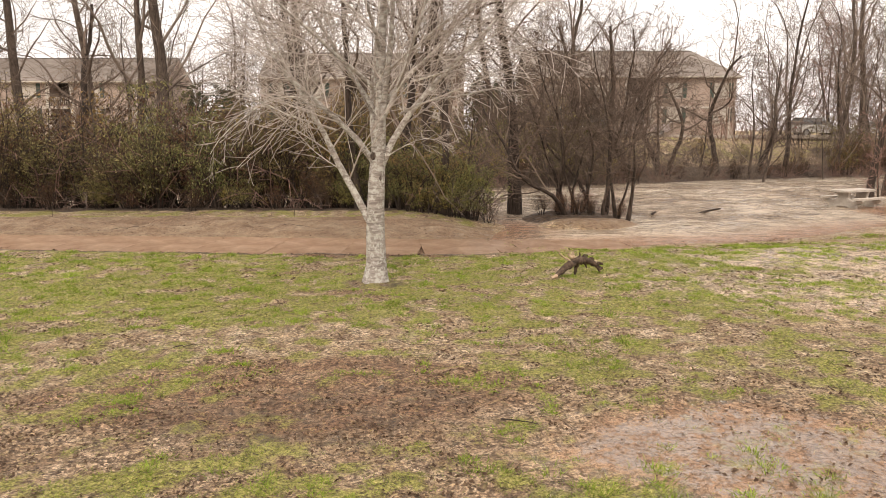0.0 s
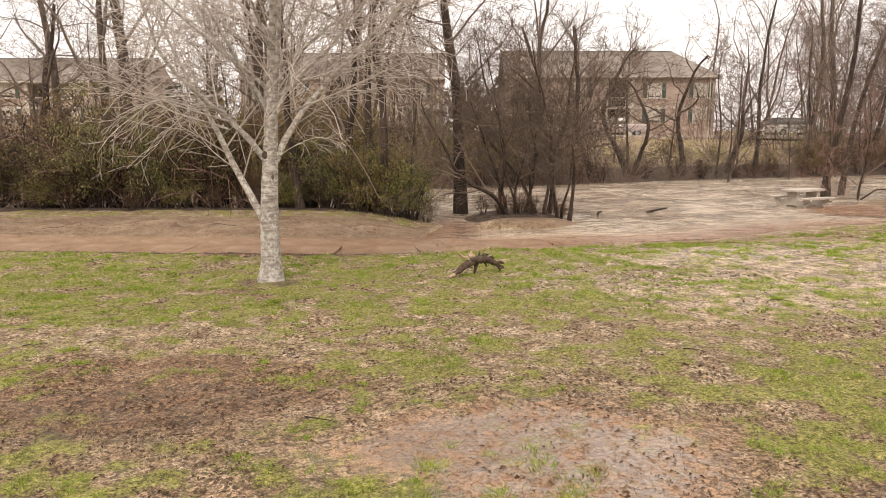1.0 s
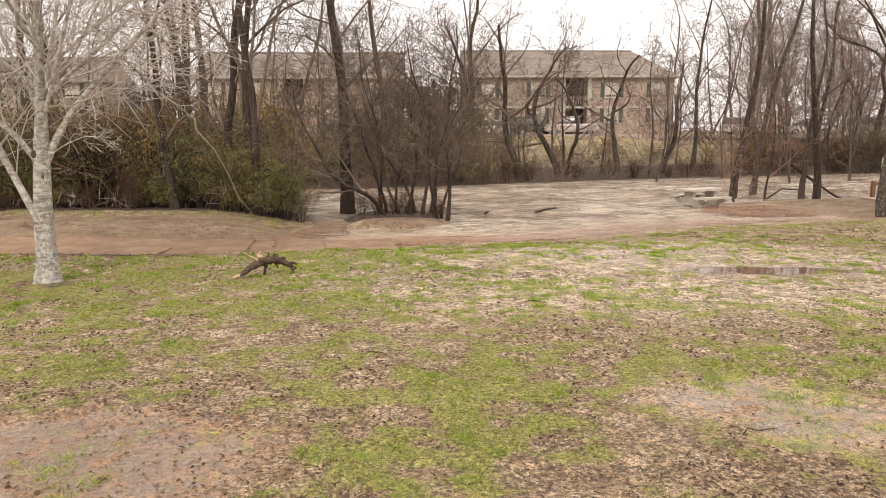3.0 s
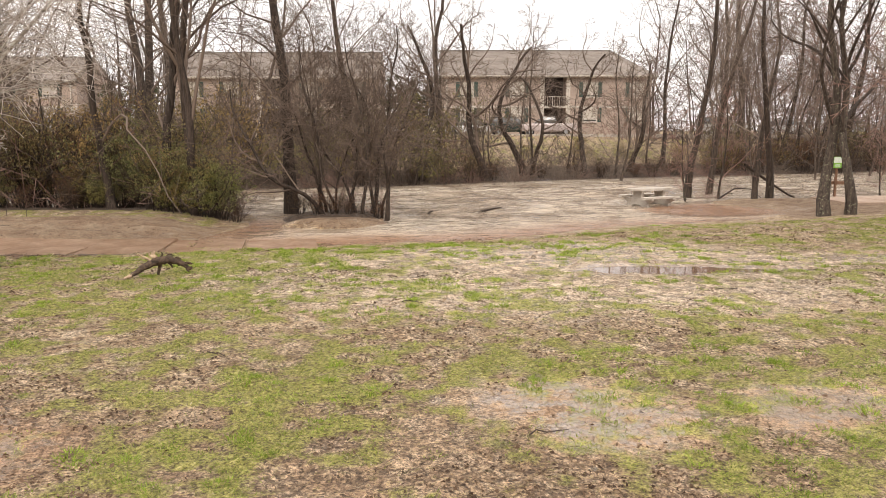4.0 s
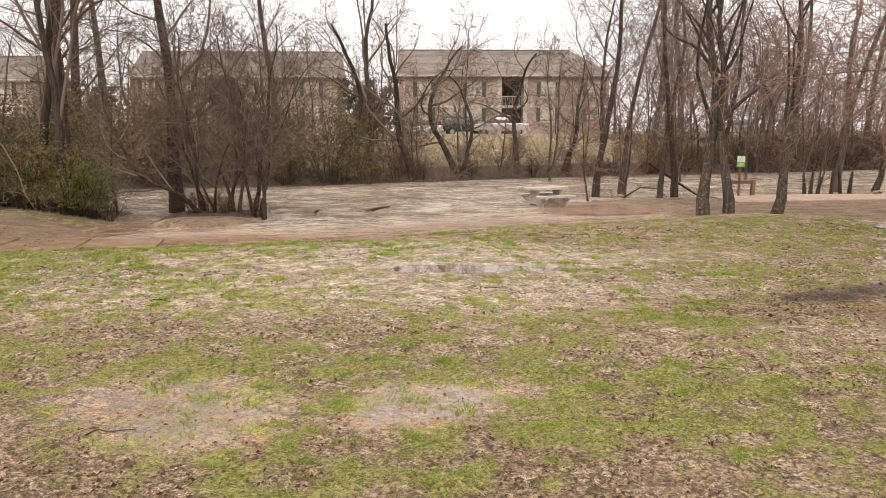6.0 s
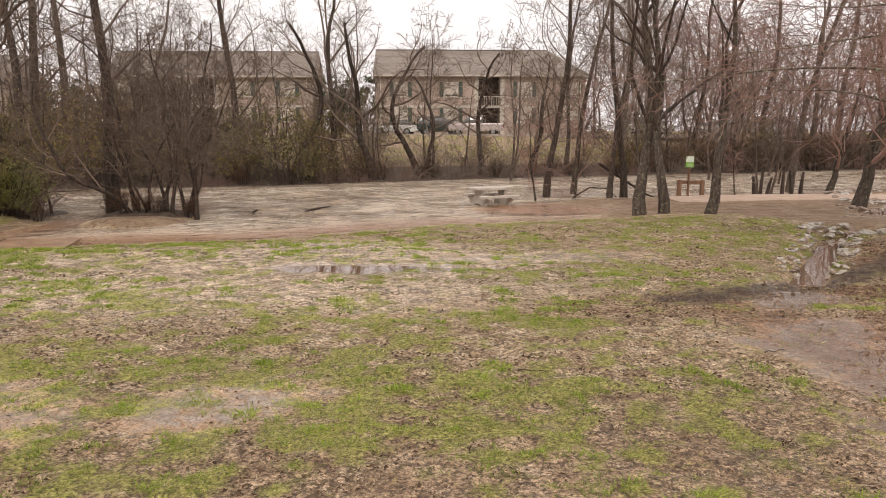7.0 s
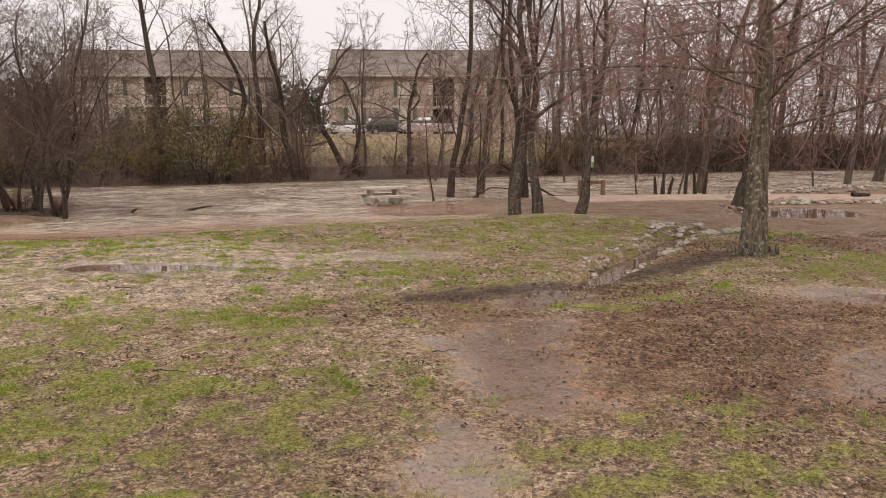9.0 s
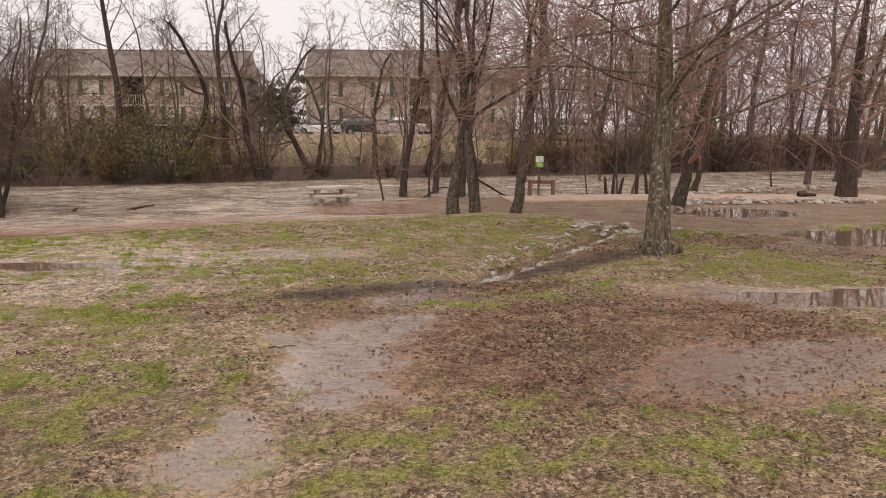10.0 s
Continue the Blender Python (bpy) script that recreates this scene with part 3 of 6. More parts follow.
M_SLAB = simple("mud_stained_concrete", (0.27, 0.155, 0.095), (0.44, 0.30, 0.205), 1.3, 0.25, bumpy=0.15)
M_SLAB_DRY = simple("silt_dusted_concrete", (0.36, 0.25, 0.18), (0.52, 0.39, 0.295), 1.3, 0.7, bumpy=0.15)
M_WOOD = simple("brown_timber", (0.14, 0.07, 0.04), (0.28, 0.16, 0.10), 6, 0.8, (1, 1, 0.15))
M_DRIFT = simple("broken_driftwood", (0.016, 0.011, 0.008), (0.15, 0.098, 0.066), 14, 0.85, (1, 1, 1), 0.6)
M_RAWWOOD = simple("torn_pale_wood", (0.35, 0.22, 0.13), (0.60, 0.46, 0.32), 9, 0.85)
M_STONE = simple("pale_riprap_stone", (0.22, 0.185, 0.15), (0.60, 0.55, 0.48), 2.2, 0.85, deep=0.03)
M_STONE_RED = simple("mud_stained_stone", (0.17, 0.12, 0.09), (0.40, 0.31, 0.25), 2.2, 0.85, deep=0.03)
M_ROOF = simple("grey_brown_shingle", (0.21, 0.175, 0.15), (0.32, 0.275, 0.24), 0.7, 0.95, (1, 3, 3), 0.1, fine=12)
M_TRIM = simple("cream_trim", (0.52, 0.46, 0.39), (0.66, 0.60, 0.53), 2, 0.7, bumpy=0)
M_SHUTTER = simple("green_shutter_paint", (0.05, 0.075, 0.062), (0.08, 0.11, 0.09), 5, 0.6, bumpy=0)
# shade of the recessed entries, put into a near-black colour
M_DARKROOM = simple("shaded_entry", (0.04, 0.03, 0.026), (0.08, 0.06, 0.05), 2, 0.9, bumpy=0)
M_ASPHALT = simple("pale_parking_concrete", (0.30, 0.26, 0.22), (0.46, 0.41, 0.36), 0.6, 0.85, bumpy=0.1)
M_TYRE = simple("tyre_rubber", (0.02, 0.02, 0.02), (0.04, 0.04, 0.04), 8, 0.8)
M_RIM = simple("wheel_alloy", (0.35, 0.35, 0.35), (0.5, 0.5, 0.5), 8, 0.35, metal=0.8, bumpy=0)
M_SIGN_GREEN = simple("sign_green", (0.19, 0.42, 0.05), (0.25, 0.50, 0.08), 4, 0.5, bumpy=0)
M_SIGN_WHITE = simple("sign_white", (0.66, 0.72, 0.62), (0.74, 0.79, 0.70), 4, 0.5, bumpy=0)


def glass_material():
    m, t, b = material("window_glass", 0.06)
    b.inputs["Base Color"].default_value = (0.16, 0.16, 0.16, 1)
    b.inputs["Specular IOR Level"].default_value = 0.8
    return m


def paint(name, colour):
    m, t, b = material(name, 0.25)
    col = mix(t, 0.5, colour, ramp(t, noise_node(t, 2.5, 4), [(0.3, grey(0.75)), (0.7, grey(1.0))]), "MULTIPLY")
    t.links.new(col, b.inputs["Base Color"])
    b.inputs["Coat Weight"].default_value = 0.5
    return m


M_GLASS = glass_material()


# ---------------------------------------------------------------- mesh helpers
def mesh_of(name, verts, faces, mat, shade=False):
    me = bpy.data.meshes.new(name)
    me.from_pydata([tuple(v) for v in verts], [], faces)
    me.materials.append(mat)
    if shade:
        me.polygons.foreach_set("use_smooth", [True] * len(me.polygons))
    me.update()
    return me


def mesh_arrays(name, verts, faces, mat, shade=False):
    """A mesh from a vertex array and an array of triangles or of quads."""
    verts, faces = np.asarray(verts, np.float32), np.asarray(faces, np.int32)
    k = faces.shape[1]
    me = bpy.data.meshes.new(name)
    me.vertices.add(len(verts))
    me.vertices.foreach_set("co", verts.ravel())
    me.loops.add(faces.size)
    me.loops.foreach_set("vertex_index", faces.ravel())
    me.polygons.add(len(faces))
    me.polygons.foreach_set("loop_start", np.arange(0, faces.size, k, dtype=np.int32))
    me.polygons.foreach_set("use_smooth", np.full(len(faces), shade))
    me.materials.append(mat)
    me.update(calc_edges=True)
    return me


def thing(name, m, label, category, group="", kind=""):
    ob = new(name)
    ob.matrix_basis = m
    ob.empty_display_size = 0.2
    return tagged(ob, label, category, group, kind)


def child(name, me, parent, label="", m=None):
    ob = new(name, me)
    ob.parent = parent
    if m is not None:
        ob.matrix_basis = m
    return tagged(ob, label)


def part(name, bm, mat, parent, label="", m=None, shade=False):
    me = bpy.data.meshes.new(name)
    bm.to_mesh(me)
    bm.free()
    me.materials.append(mat)
    if shade:
        me.polygons.foreach_set("use_smooth", [True] * len(me.polygons))
    return child(name, me, parent, label, m)


def box(sx, sy, sz, x=0.0, y=0.0, z=0.0, bev=0.0, bm=None, turn=None):
    """A bevelled box whose middle is at x, y, z."""
    bm = bm or bmesh.new()
    mm = Matrix.Translation((x, y, z)) @ (turn or Matrix()) @ Matrix.Diagonal((sx, sy, sz, 1))
    made = bmesh.ops.create_cube(bm, size=1, matrix=mm)["verts"]
    if bev:
        edges = {e for v in made for e in v.link_edges}
        bmesh.ops.bevel(bm, geom=list(edges), offset=bev, segments=2, affect="EDGES", profile=0.6)
    return bm


class Tubes:
    """Collects tapered tubes into one mesh."""

    def __init__(self):
        self.v, self.f, self.n = [], [], 0

    def add(self, pts, rad, sides):
        pts, rad = np.asarray(pts, float), np.asarray(rad, float)
        k = len(pts)
        tan = np.gradient(pts, axis=0)
        tan /= np.linalg.norm(tan, axis=1)[:, None] + 1e-9
        mean = tan.mean(0)
        ref = np.array((0.0, 0.0, 1.0)) if abs(mean[2]) < 0.75 else np.array((1.0, 0.0, 0.0))
        u = np.cross(tan, ref)
        u /= np.linalg.norm(u, axis=1)[:, None] + 1e-9
        w = np.cross(tan, u)
        a = np.arange(sides) * (2 * math.pi / sides)
        ring = pts[:, None, :] + rad[:, None, None] * (np.cos(a)[None, :, None] * u[:, None, :] + np.sin(a)[None, :, None] * w[:, None, :])
        self.v.append(ring.reshape(-1, 3))
        i = (np.arange(k - 1)[:, None] * sides + np.arange(sides)[None, :]).ravel()
        j = (np.arange(k - 1)[:, None] * sides + (np.arange(sides)[None, :] + 1) % sides).ravel()
        self.f.append(np.stack([i, i + sides, j + sides, j], 1) + self.n)
        self.n += k * sides

    def mesh(self, name, mat, shade=True):
        return mesh_arrays(name, np.concatenate(self.v), np.concatenate(self.f), mat, shade)


def unit(v):
    return v / (np.linalg.norm(v) + 1e-9)


def side_way(rng, d, angle, azimuth):
    """The direction at an angle from d, turned round it."""
    ref = np.array((0.0, 0.0, 1.0)) if abs(d[2]) < 0.9 else np.array((1.0, 0.0, 0.0))
    u = unit(np.cross(d, ref))
    w = np.cross(d, u)
    return unit(d * math.cos(angle) + (u * math.cos(azimuth) + w * math.sin(azimuth)) * math.sin(angle))


SIDES, STEPS, FINE_STEPS = (9, 5, 3, 3), (14, 8, 3, 1), (14, 8, 4, 2)


def grow(tubes, rng, p, d, length, r, lev, P, flare=0.0):
    """One branch and, out of it, its own branches."""
    n = P["steps"][lev]
    pts, rad, ways = [p], [r * (1 + flare)], [d]
    line, sway = d, np.zeros(3)
    for i in range(n):
        sway = 0.55 * sway + P["gnarl"][lev] * rng.normal(0, 1, 3)
        d = unit(d + sway + np.array((0, 0, P["up"][lev])) + P["hold"][lev] * (line - d))
        p = p + d * length / n
        f = (i + 1) / n
        pts.append(p)
        ways.append(d)
        rad.append(max(r * (1 - P["taper"][lev] * f) * (1 + flare * max(0, 1 - 6 * f)), P["thin"]))
    if lev == 1 and isinstance(tubes[1], list):
        tubes[1].append(Tubes())
        tubes[1][-1].add(pts, rad, SIDES[lev] + 2)
    else:
        tubes[min(lev, 2)].add(pts, rad, SIDES[lev])
    if lev + 1 >= P["levels"]:
        return
    kids = P["kids"][lev]
    turn = rng.uniform(0, 6.28)
    for k in range(kids):
        f = P["first"][lev] + (1 - P["first"][lev]) * (k + rng.uniform(0.1, 0.9)) / kids
        i = min(int(f * n), n - 1)
        g = f * n - i
        at = pts[i] * (1 - g) + pts[i + 1] * g
        ra = rad[i] * (1 - g) + rad[i + 1] * g
        turn += 2.4 + rng.uniform(-0.6, 0.6)
        ang = radians(P["angle"][lev] + rng.uniform(-14, 14))
        way = side_way(rng, ways[i + 1], ang, turn)
        size = length * P["ratio"][lev] * (1.15 - 0.75 * f) * rng.uniform(0.65, 1.25)
        grow(tubes, rng, at, way, size, max(ra * P["thick"][lev] * rng.uniform(0.75, 1.1), P["thin"]), lev + 1, P)


def recipe(**k):
    P = dict(levels=4, steps=STEPS, hold=(0.5, 0.12, 0.0, 0.0), gnarl=(0.05, 0.12, 0.16, 0.2), up=(0.02, 0.05, 0.04, 0.02), taper=(0.75, 0.8, 0.8, 0.6), thin=0.006,
             kids=(9, 7, 8), first=(0.3, 0.2, 0.15), angle=(48, 45, 45), ratio=(0.5, 0.5, 0.45), thick=(0.5, 0.5, 0.5))
    P.update(k)
    return P


TALL = recipe(kids=(17, 8, 6), first=(0.2, 0.12, 0.1), angle=(50, 46, 46), ratio=(0.36, 0.5, 0.58), thick=(0.3, 0.44, 0.55), taper=(0.72, 0.85, 0.75, 0.5), gnarl=(0.06, 0.13, 0.22, 0.22), up=(0.03, 0.08, 0.05, 0.01), thin=0.007)
BACK = recipe(steps=(10, 5, 3, 1), kids=(11, 5, 4), first=(0.12, 0.15, 0.1), angle=(44, 46, 46), ratio=(0.42, 0.55, 0.6), thick=(0.42, 0.5, 0.6), gnarl=(0.15, 0.17, 0.22, 0.2), up=(0.02, 0.08, 0.04, 0), thin=0.014, hold=(0.12, 0.05, 0, 0))
FORKED = recipe(kids=(8, 9, 8), first=(0.2, 0.12, 0.1), angle=(36, 48, 46), ratio=(0.72, 0.45, 0.5), thick=(0.58, 0.4, 0.52), taper=(0.7, 0.85, 0.75, 0.5), gnarl=(0.10, 0.14, 0.24, 0.24), up=(0.03, 0.08, 0.04, 0), thin=0.008, hold=(0.3, 0.08, 0, 0))
WILLOWY = recipe(thin=0.008, kids=(9, 8, 9), first=(0.15, 0.15, 0.1), angle=(38, 48, 48), ratio=(0.55, 0.5, 0.5), gnarl=(0.1, 0.13, 0.2, 0.22), up=(0.03, 0.03, -0.01, -0.04))
CYPRESS = recipe(steps=FINE_STEPS, taper=(0.92, 0.85, 0.8, 0.6), kids=(40, 25, 10), first=(0.26, 0.1, 0.1), angle=(78, 48, 46), ratio=(0.66, 0.38, 0.4), thick=(0.24, 0.38, 0.5), gnarl=(0.02, 0.06, 0.14, 0.2), up=(0.02, 0.03, -0.005, -0.03), thin=0.008, hold=(0.5, 0.2, 0, 0))
SAPLING = recipe(steps=(12, 6, 3, 2), kids=(11, 6, 4), first=(0.12, 0.1, 0.1), angle=(45, 48, 45), ratio=(0.5, 0.5, 0.55), thick=(0.5, 0.5, 0.6), gnarl=(0.045, 0.16, 0.24, 0.25), thin=0.008)


def tree_parts(ob, tubes, mats):
    if tubes[0].v:
        child("trunk", tubes[0].mesh("trunk", mats[0]), ob)
    if isinstance(tubes[1], list):
        for tb in tubes[1]:
            child("limb", tb.mesh("limb", mats[1]), ob)
    else:
        tubes[2].v += tubes[1].v
        tubes[2].f += [f + tubes[2].n for f in tubes[1].f]
        tubes[2].n += tubes[1].n
    child("crown", tubes[2].mesh("crown", mats[2]), ob)


def tree(name, m, label, seed, P, height, radius, mats, lean=(0, 0), stems=None, flare=0.35, group="", limbs=False):
    """A bare tree: trunk, limbs (each a part where limbs is set) and crown. stems: further (x, y, way, length, radius) of the same root."""
    ob = thing(name, m, label, "tree", group)
    rng = np.random.default_rng(seed)
    tubes = [Tubes(), [] if limbs else Tubes(), Tubes()]
    for x, y, way, length, r in stems or [(0, 0, (lean[0], lean[1], 1), height, radius)]:
        grow(tubes, rng, np.array((x, y, -0.25)), unit(np.array(way, float)), length, r, 0, P, flare)
        if stems:
            child("stem", tubes[0].mesh("stem", mats[0]), ob)
            tubes[0] = Tubes()
    tree_parts(ob, tubes, mats)
    return ob


def spread(rng, n, centre, radius):
    v = rng.normal(0, 1, (n, 3))
    v /= np.linalg.norm(v, axis=1)[:, None]
    return np.array(centre) + v * np.array(radius) * (rng.uniform(0, 1, (n, 1)) ** 0.45)


def leaf_cards(rng, centres, size, ratio=0.45, up=0.3):
    """Small pointed leaves of two bent triangles, one at each centre."""
    n = len(centres)
    d = rng.normal(0, 1, (n, 3)) + np.array((0, 0, up))
    d /= np.linalg.norm(d, axis=1)[:, None]
    s = np.cross(d, rng.normal(0, 1, (n, 3)))
    s /= np.linalg.norm(s, axis=1)[:, None]
    k = (size * rng.uniform(0.6, 1.4, (n, 1)))
    nrm = np.cross(d, s)
    a, c = centres - d * k * 0.5, centres + d * k * 0.5
    b, e = centres + s * k * ratio * 0.5 + nrm * k * 0.12, centres - s * k * ratio * 0.5 + nrm * k * 0.12
    v = np.stack([a, b, c, e], 1).reshape(-1, 3)
    i = np.arange(n)[:, None] * 4
    return v, np.concatenate([i + np.array([[0, 1, 2]]), i + np.array([[0, 2, 3]])], 1).reshape(-1, 3)


def shrub(name, m, label, seed, height, width, leaves, size, leaf, wood, stems=14, category="shrub", group=""):
    """A leafy shrub: a fan of stems that carry clumps of leaves down to the ground."""
    ob = thing(name, m, label, category, group)
    rng = np.random.default_rng(seed)
    tb, cen = Tubes(), []
    for k in range(stems):
        a, lean = rng.uniform(0, 6.28), rng.uniform(0.05, 0.6)
        d = unit(np.array((math.cos(a) * lean, math.sin(a) * lean, 1)))
        L = height * rng.uniform(0.6, 1.0)
        p, pts = np.array((math.cos(a) * 0.15 * width, math.sin(a) * 0.15 * width, -0.1)), []
        for i in range(6):
            pts.append(p)
            d = unit(d + 0.14 * rng.normal(0, 1, 3))
            p = p + d * L / 5
        tb.add(pts, np.linspace(0.03, 0.006, 6), 4)
        for i in range(1, 6):
            for q in range(3):
                away = unit(side_way(rng, unit(pts[i] - pts[i - 1]), radians(rng.uniform(35, 80)), rng.uniform(0, 6.28)) + np.array((0, 0, 0.35)))
                end = pts[i] + away * rng.uniform(0.2, 0.45) * width * (0.6 if i > 3 else 1)
                if i > 1:
                    tb.add([pts[i], end], (0.01, 0.005), 3)
                cen.append((end, 0.16 * width * rng.uniform(0.6, 1.2)))
    per = max(1, leaves // max(1, len(cen)))
    pos = np.concatenate([spread(rng, per, c, (r, r, r * 0.75)) for c, r in cen])
    pos = pos[pos[:, 2] > 0.05]
    child("branchwork", tb.mesh("branchwork", wood), ob)
    v, f = leaf_cards(rng, pos, size)
    child("foliage", mesh_arrays("foliage", v, f, leaf), ob)
    return ob


def brush(name, m, label, seed, height, width, canes, wood, group=""):
    """A leafless thicket of arching canes with side twigs."""
    rng = np.random.default_rng(seed)
    tb = Tubes()
    for k in range(canes):
        a = rng.uniform(0, 6.28)
        q = rng.uniform(0, 1) ** 0.5 * width * 0.4
        p = np.array((math.cos(a) * q, math.sin(a) * q * 0.7, -0.1))
        lean = rng.uniform(0.1, 1.1)
        a += rng.normal(0, 0.7)
        d = unit(np.array((math.cos(a) * lean, math.sin(a) * lean, 1)))
        L, pts = height * rng.uniform(0.6, 1.35), []
        for i in range(5):
            pts.append(p)
            d = unit(d + 0.22 * rng.normal(0, 1, 3) - np.array((0, 0, 0.09 * i)))
            p = p + d * L / 4
        tb.add(pts, np.linspace(0.014, 0.006, 5), 3)
        for i in range(1, 5):
            for s in range(1 + i % 2):
                e = pts[i] + side_way(rng, d, radians(rng.uniform(25, 65)), rng.uniform(0, 6.28)) * rng.uniform(0.25, 0.7) * height * 0.4
                tb.add([pts[i], e], (0.009, 0.005), 3)
    ob = new(name, tb.mesh(name, wood))
    ob.matrix_basis = m
    return tagged(ob, label, "brush", group, "stuff")


def at_land(x, y, dz=0.0):
    return float(land(np.array([x], float), np.array([y], float))[0]) + dz


def stand(x, y, turn=0.0, size=1.0, dz=0.0, tall=1.0):
    return pose(x, y, at_land(x, y, dz), 0, 0, turn) @ Matrix.Diagonal((size, size, size * tall, 1))


# ---------------------------------------------------------------- ground and water
def spaced(lo, hi, bands):
    """Grid lines from lo to hi: bands of (to, step), then ever wider steps."""
    xs = [bands[0][0]]
    for to, step in bands[1:]:
        while xs[-1] < to - 1e-6:
            xs.append(xs[-1] + step)
    step = bands[-1][1]
    while xs[-1] < hi:
        step *= 1.12
        xs.append(xs[-1] + step)
    step = bands[1][1]
    while xs[0] > lo:
        step *= 1.12
        xs.insert(0, xs[0] - step)
    return np.array(xs)


def sheet(xs, ys):
    gx, gy = np.meshgrid(xs, ys)
    nx, ny = len(xs), len(ys)
    i = (np.arange(ny - 1)[:, None] * nx + np.arange(nx - 1)[None, :]).ravel()
    return gx.ravel(), gy.ravel(), np.stack([i, i + 1, i + nx + 1, i + nx], 1)


def add_attribute(me, name, values):
    me.attributes.new(name, "FLOAT", "POINT").data.foreach_set("value", np.asarray(values, np.float32))


gx, gy, gf = sheet(spaced(-1400, 1400, [(-9, 0), (35, 0.1)]), spaced(-500, 1500, [(4.4, 0), (13, 0.08), (19, 0.115), (25, 0.16), (36, 0.35), (60, 0.9)]))
ground_mesh = mesh_arrays("ground", np.stack([gx, gy, land(gx, gy)], 1), gf, M_GROUND, True)
cover = masks(gx, gy)
for key, values in zip(("green", "mud", "wet", "sand", "litter_shade", "turf", "film", "pale"), (*cover, turf_cover(gx, gy, cover[0]), film_cover(gx, gy), pale_cover(gx, gy))):
    add_attribute(ground_mesh, key, values)
ground = tagged(new("ground", ground_mesh), "soaked park lawn with patchy winter grass and red mud", "ground", "", "structure")

rx_, ry_, rf_ = sheet(spaced(-900, 900, [(-18, 0), (52, 0.3)]), spaced(19.6, 96, [(19.6, 0), (46, 0.22), (62, 0.6)]))
r_sd = river_distance(rx_, ry_)
chop = smooth(-r_sd / 5)
rz_ = WATER + (0.24 * chop + 0.012) * (fbm(rx_ * 0.8, ry_ * 1.1, 1.0, 40, 3) - 0.5)
river_mesh = mesh_arrays("water", np.stack([rx_, ry_, rz_], 1), rf_, M_RIVER, True)
shallow = smooth(1 + r_sd / 3.2) * smooth((27.5 - 0.0 * rx_ - ry_) / 6 + 0.4)
shallow = np.maximum(shallow, smooth(bell(rx_, ry_, 19.6, 29.6, 4.2, 2.6, 20) * 1.6))
add_attribute(river_mesh, "shallow", np.clip(shallow, 0, 1))
tagged(new("water", river_mesh), "fast muddy brown river in flood over its banks", "river", "", "structure")


def puddle(cx, cy, rx, ry, turn, deep):
    """The water that fills one hollow of the ground, as far as the hollow reaches."""
    q = np.linspace(0, 6.28, 60)
    reach = 1.7 * max(rx, ry)
    step = 0.06
    xs, ys = np.arange(cx - reach, cx + reach, step), np.arange(cy - reach, cy + reach, step)
    px, py, quads = sheet(xs, ys)
    wx, wy = warp(px, py)
    inner = bell(wx, wy, cx, cy, rx, ry, turn)
    h = land(px, py)
    level = np.percentile(h[np.abs(inner) < 0.25], 30) - (0.004 if (cx, cy) in [PUDDLES[i][:2] for i in OPEN_WATER] else 0.8 * deep)
    ok = (inner > -0.15) & (h < level + 0.012)
    quads = quads[ok[quads].any(1)]
    used, index = np.unique(quads, return_inverse=True)
    v = np.stack([px[used] - cx, py[used] - cy, np.zeros(len(used))], 1)
    ob = new("puddle", mesh_arrays("puddle", v, index.reshape(-1, 4), M_PUDDLE, True))
    ob.matrix_basis = pose(cx, cy, level)
    return tagged(ob, "shallow rain puddle lying in muddy grass", "puddle", "puddles on the lawn", "structure")


for row in PUDDLES:
    puddle(*row)

# water standing in the ditch
bm = bmesh.new()
left_bank, right_bank = [], []
for (ax, ay), (bx, by) in zip(DITCH, DITCH[1:] + [RUT[1]]):
    n = unit(np.array((by - ay, ax - bx, 0.0)))
    left_bank.append(bm.verts.new((ax - n[0] * 0.4, ay - n[1] * 0.4, -0.225)))
    right_bank.append(bm.verts.new((ax + n[0] * 0.4, ay + n[1] * 0.4, -0.225)))
for i in range(len(left_bank) - 1):
    bm.faces.new((left_bank[i], right_bank[i], right_bank[i + 1], left_bank[i + 1]))
ditch_mesh = bpy.data.meshes.new("ditch_water")
bm.to_mesh(ditch_mesh)
bm.free()
ditch_mesh.materials.append(M_PUDDLE)
tagged(new("ditch_water", ditch_mesh), "muddy water trickling along a stone-lined ditch", "water", "", "structure")

# ---------------------------------------------------------------- footpath
footpath = thing("footpath", pose(0, 0, 0), "concrete footpath smeared with red silt", "path", "", "structure")
slab = box(1.86, 2.75, 0.1, bev=0.012)
slab_mesh = bpy.data.meshes.new("slab")
slab.to_mesh(slab_mesh)
slab.free()
slab_mesh.materials.append(M_SLAB)
rng = np.random.default_rng(3)
for k in range(-11, 4):
    x = -1.5 + 1.88 * k
    child("slab", slab_mesh, footpath, "", pose(x, float(path_mid(x)), -0.098 + rng.uniform(-0.006, 0.006) - 0.03 * max(0, x), 0.3 * rng.normal(), 0.4, math.degrees(math.atan(-0.085 + 0.1425 * (1 + x / math.sqrt(x * x + 1.4))))))
dry_mesh = slab_mesh.copy()
dry_mesh.materials[0] = M_SLAB_DRY
right_path = thing("footpath", pose(0, 0, 0), "silt-covered concrete footpath beside the river", "path", "", "structure")
for k in range(9):
    x = 25.2 + 1.88 * k
    child("slab", dry_mesh, right_path, "", pose(x, 31.3 - 0.9 * math.exp(-((x - 24) / 3.5) ** 2) + 0.02 * (x - 22), 0.005, 0, 0, 3) @ Matrix.Diagonal((1, 0.95, 1, 1)))


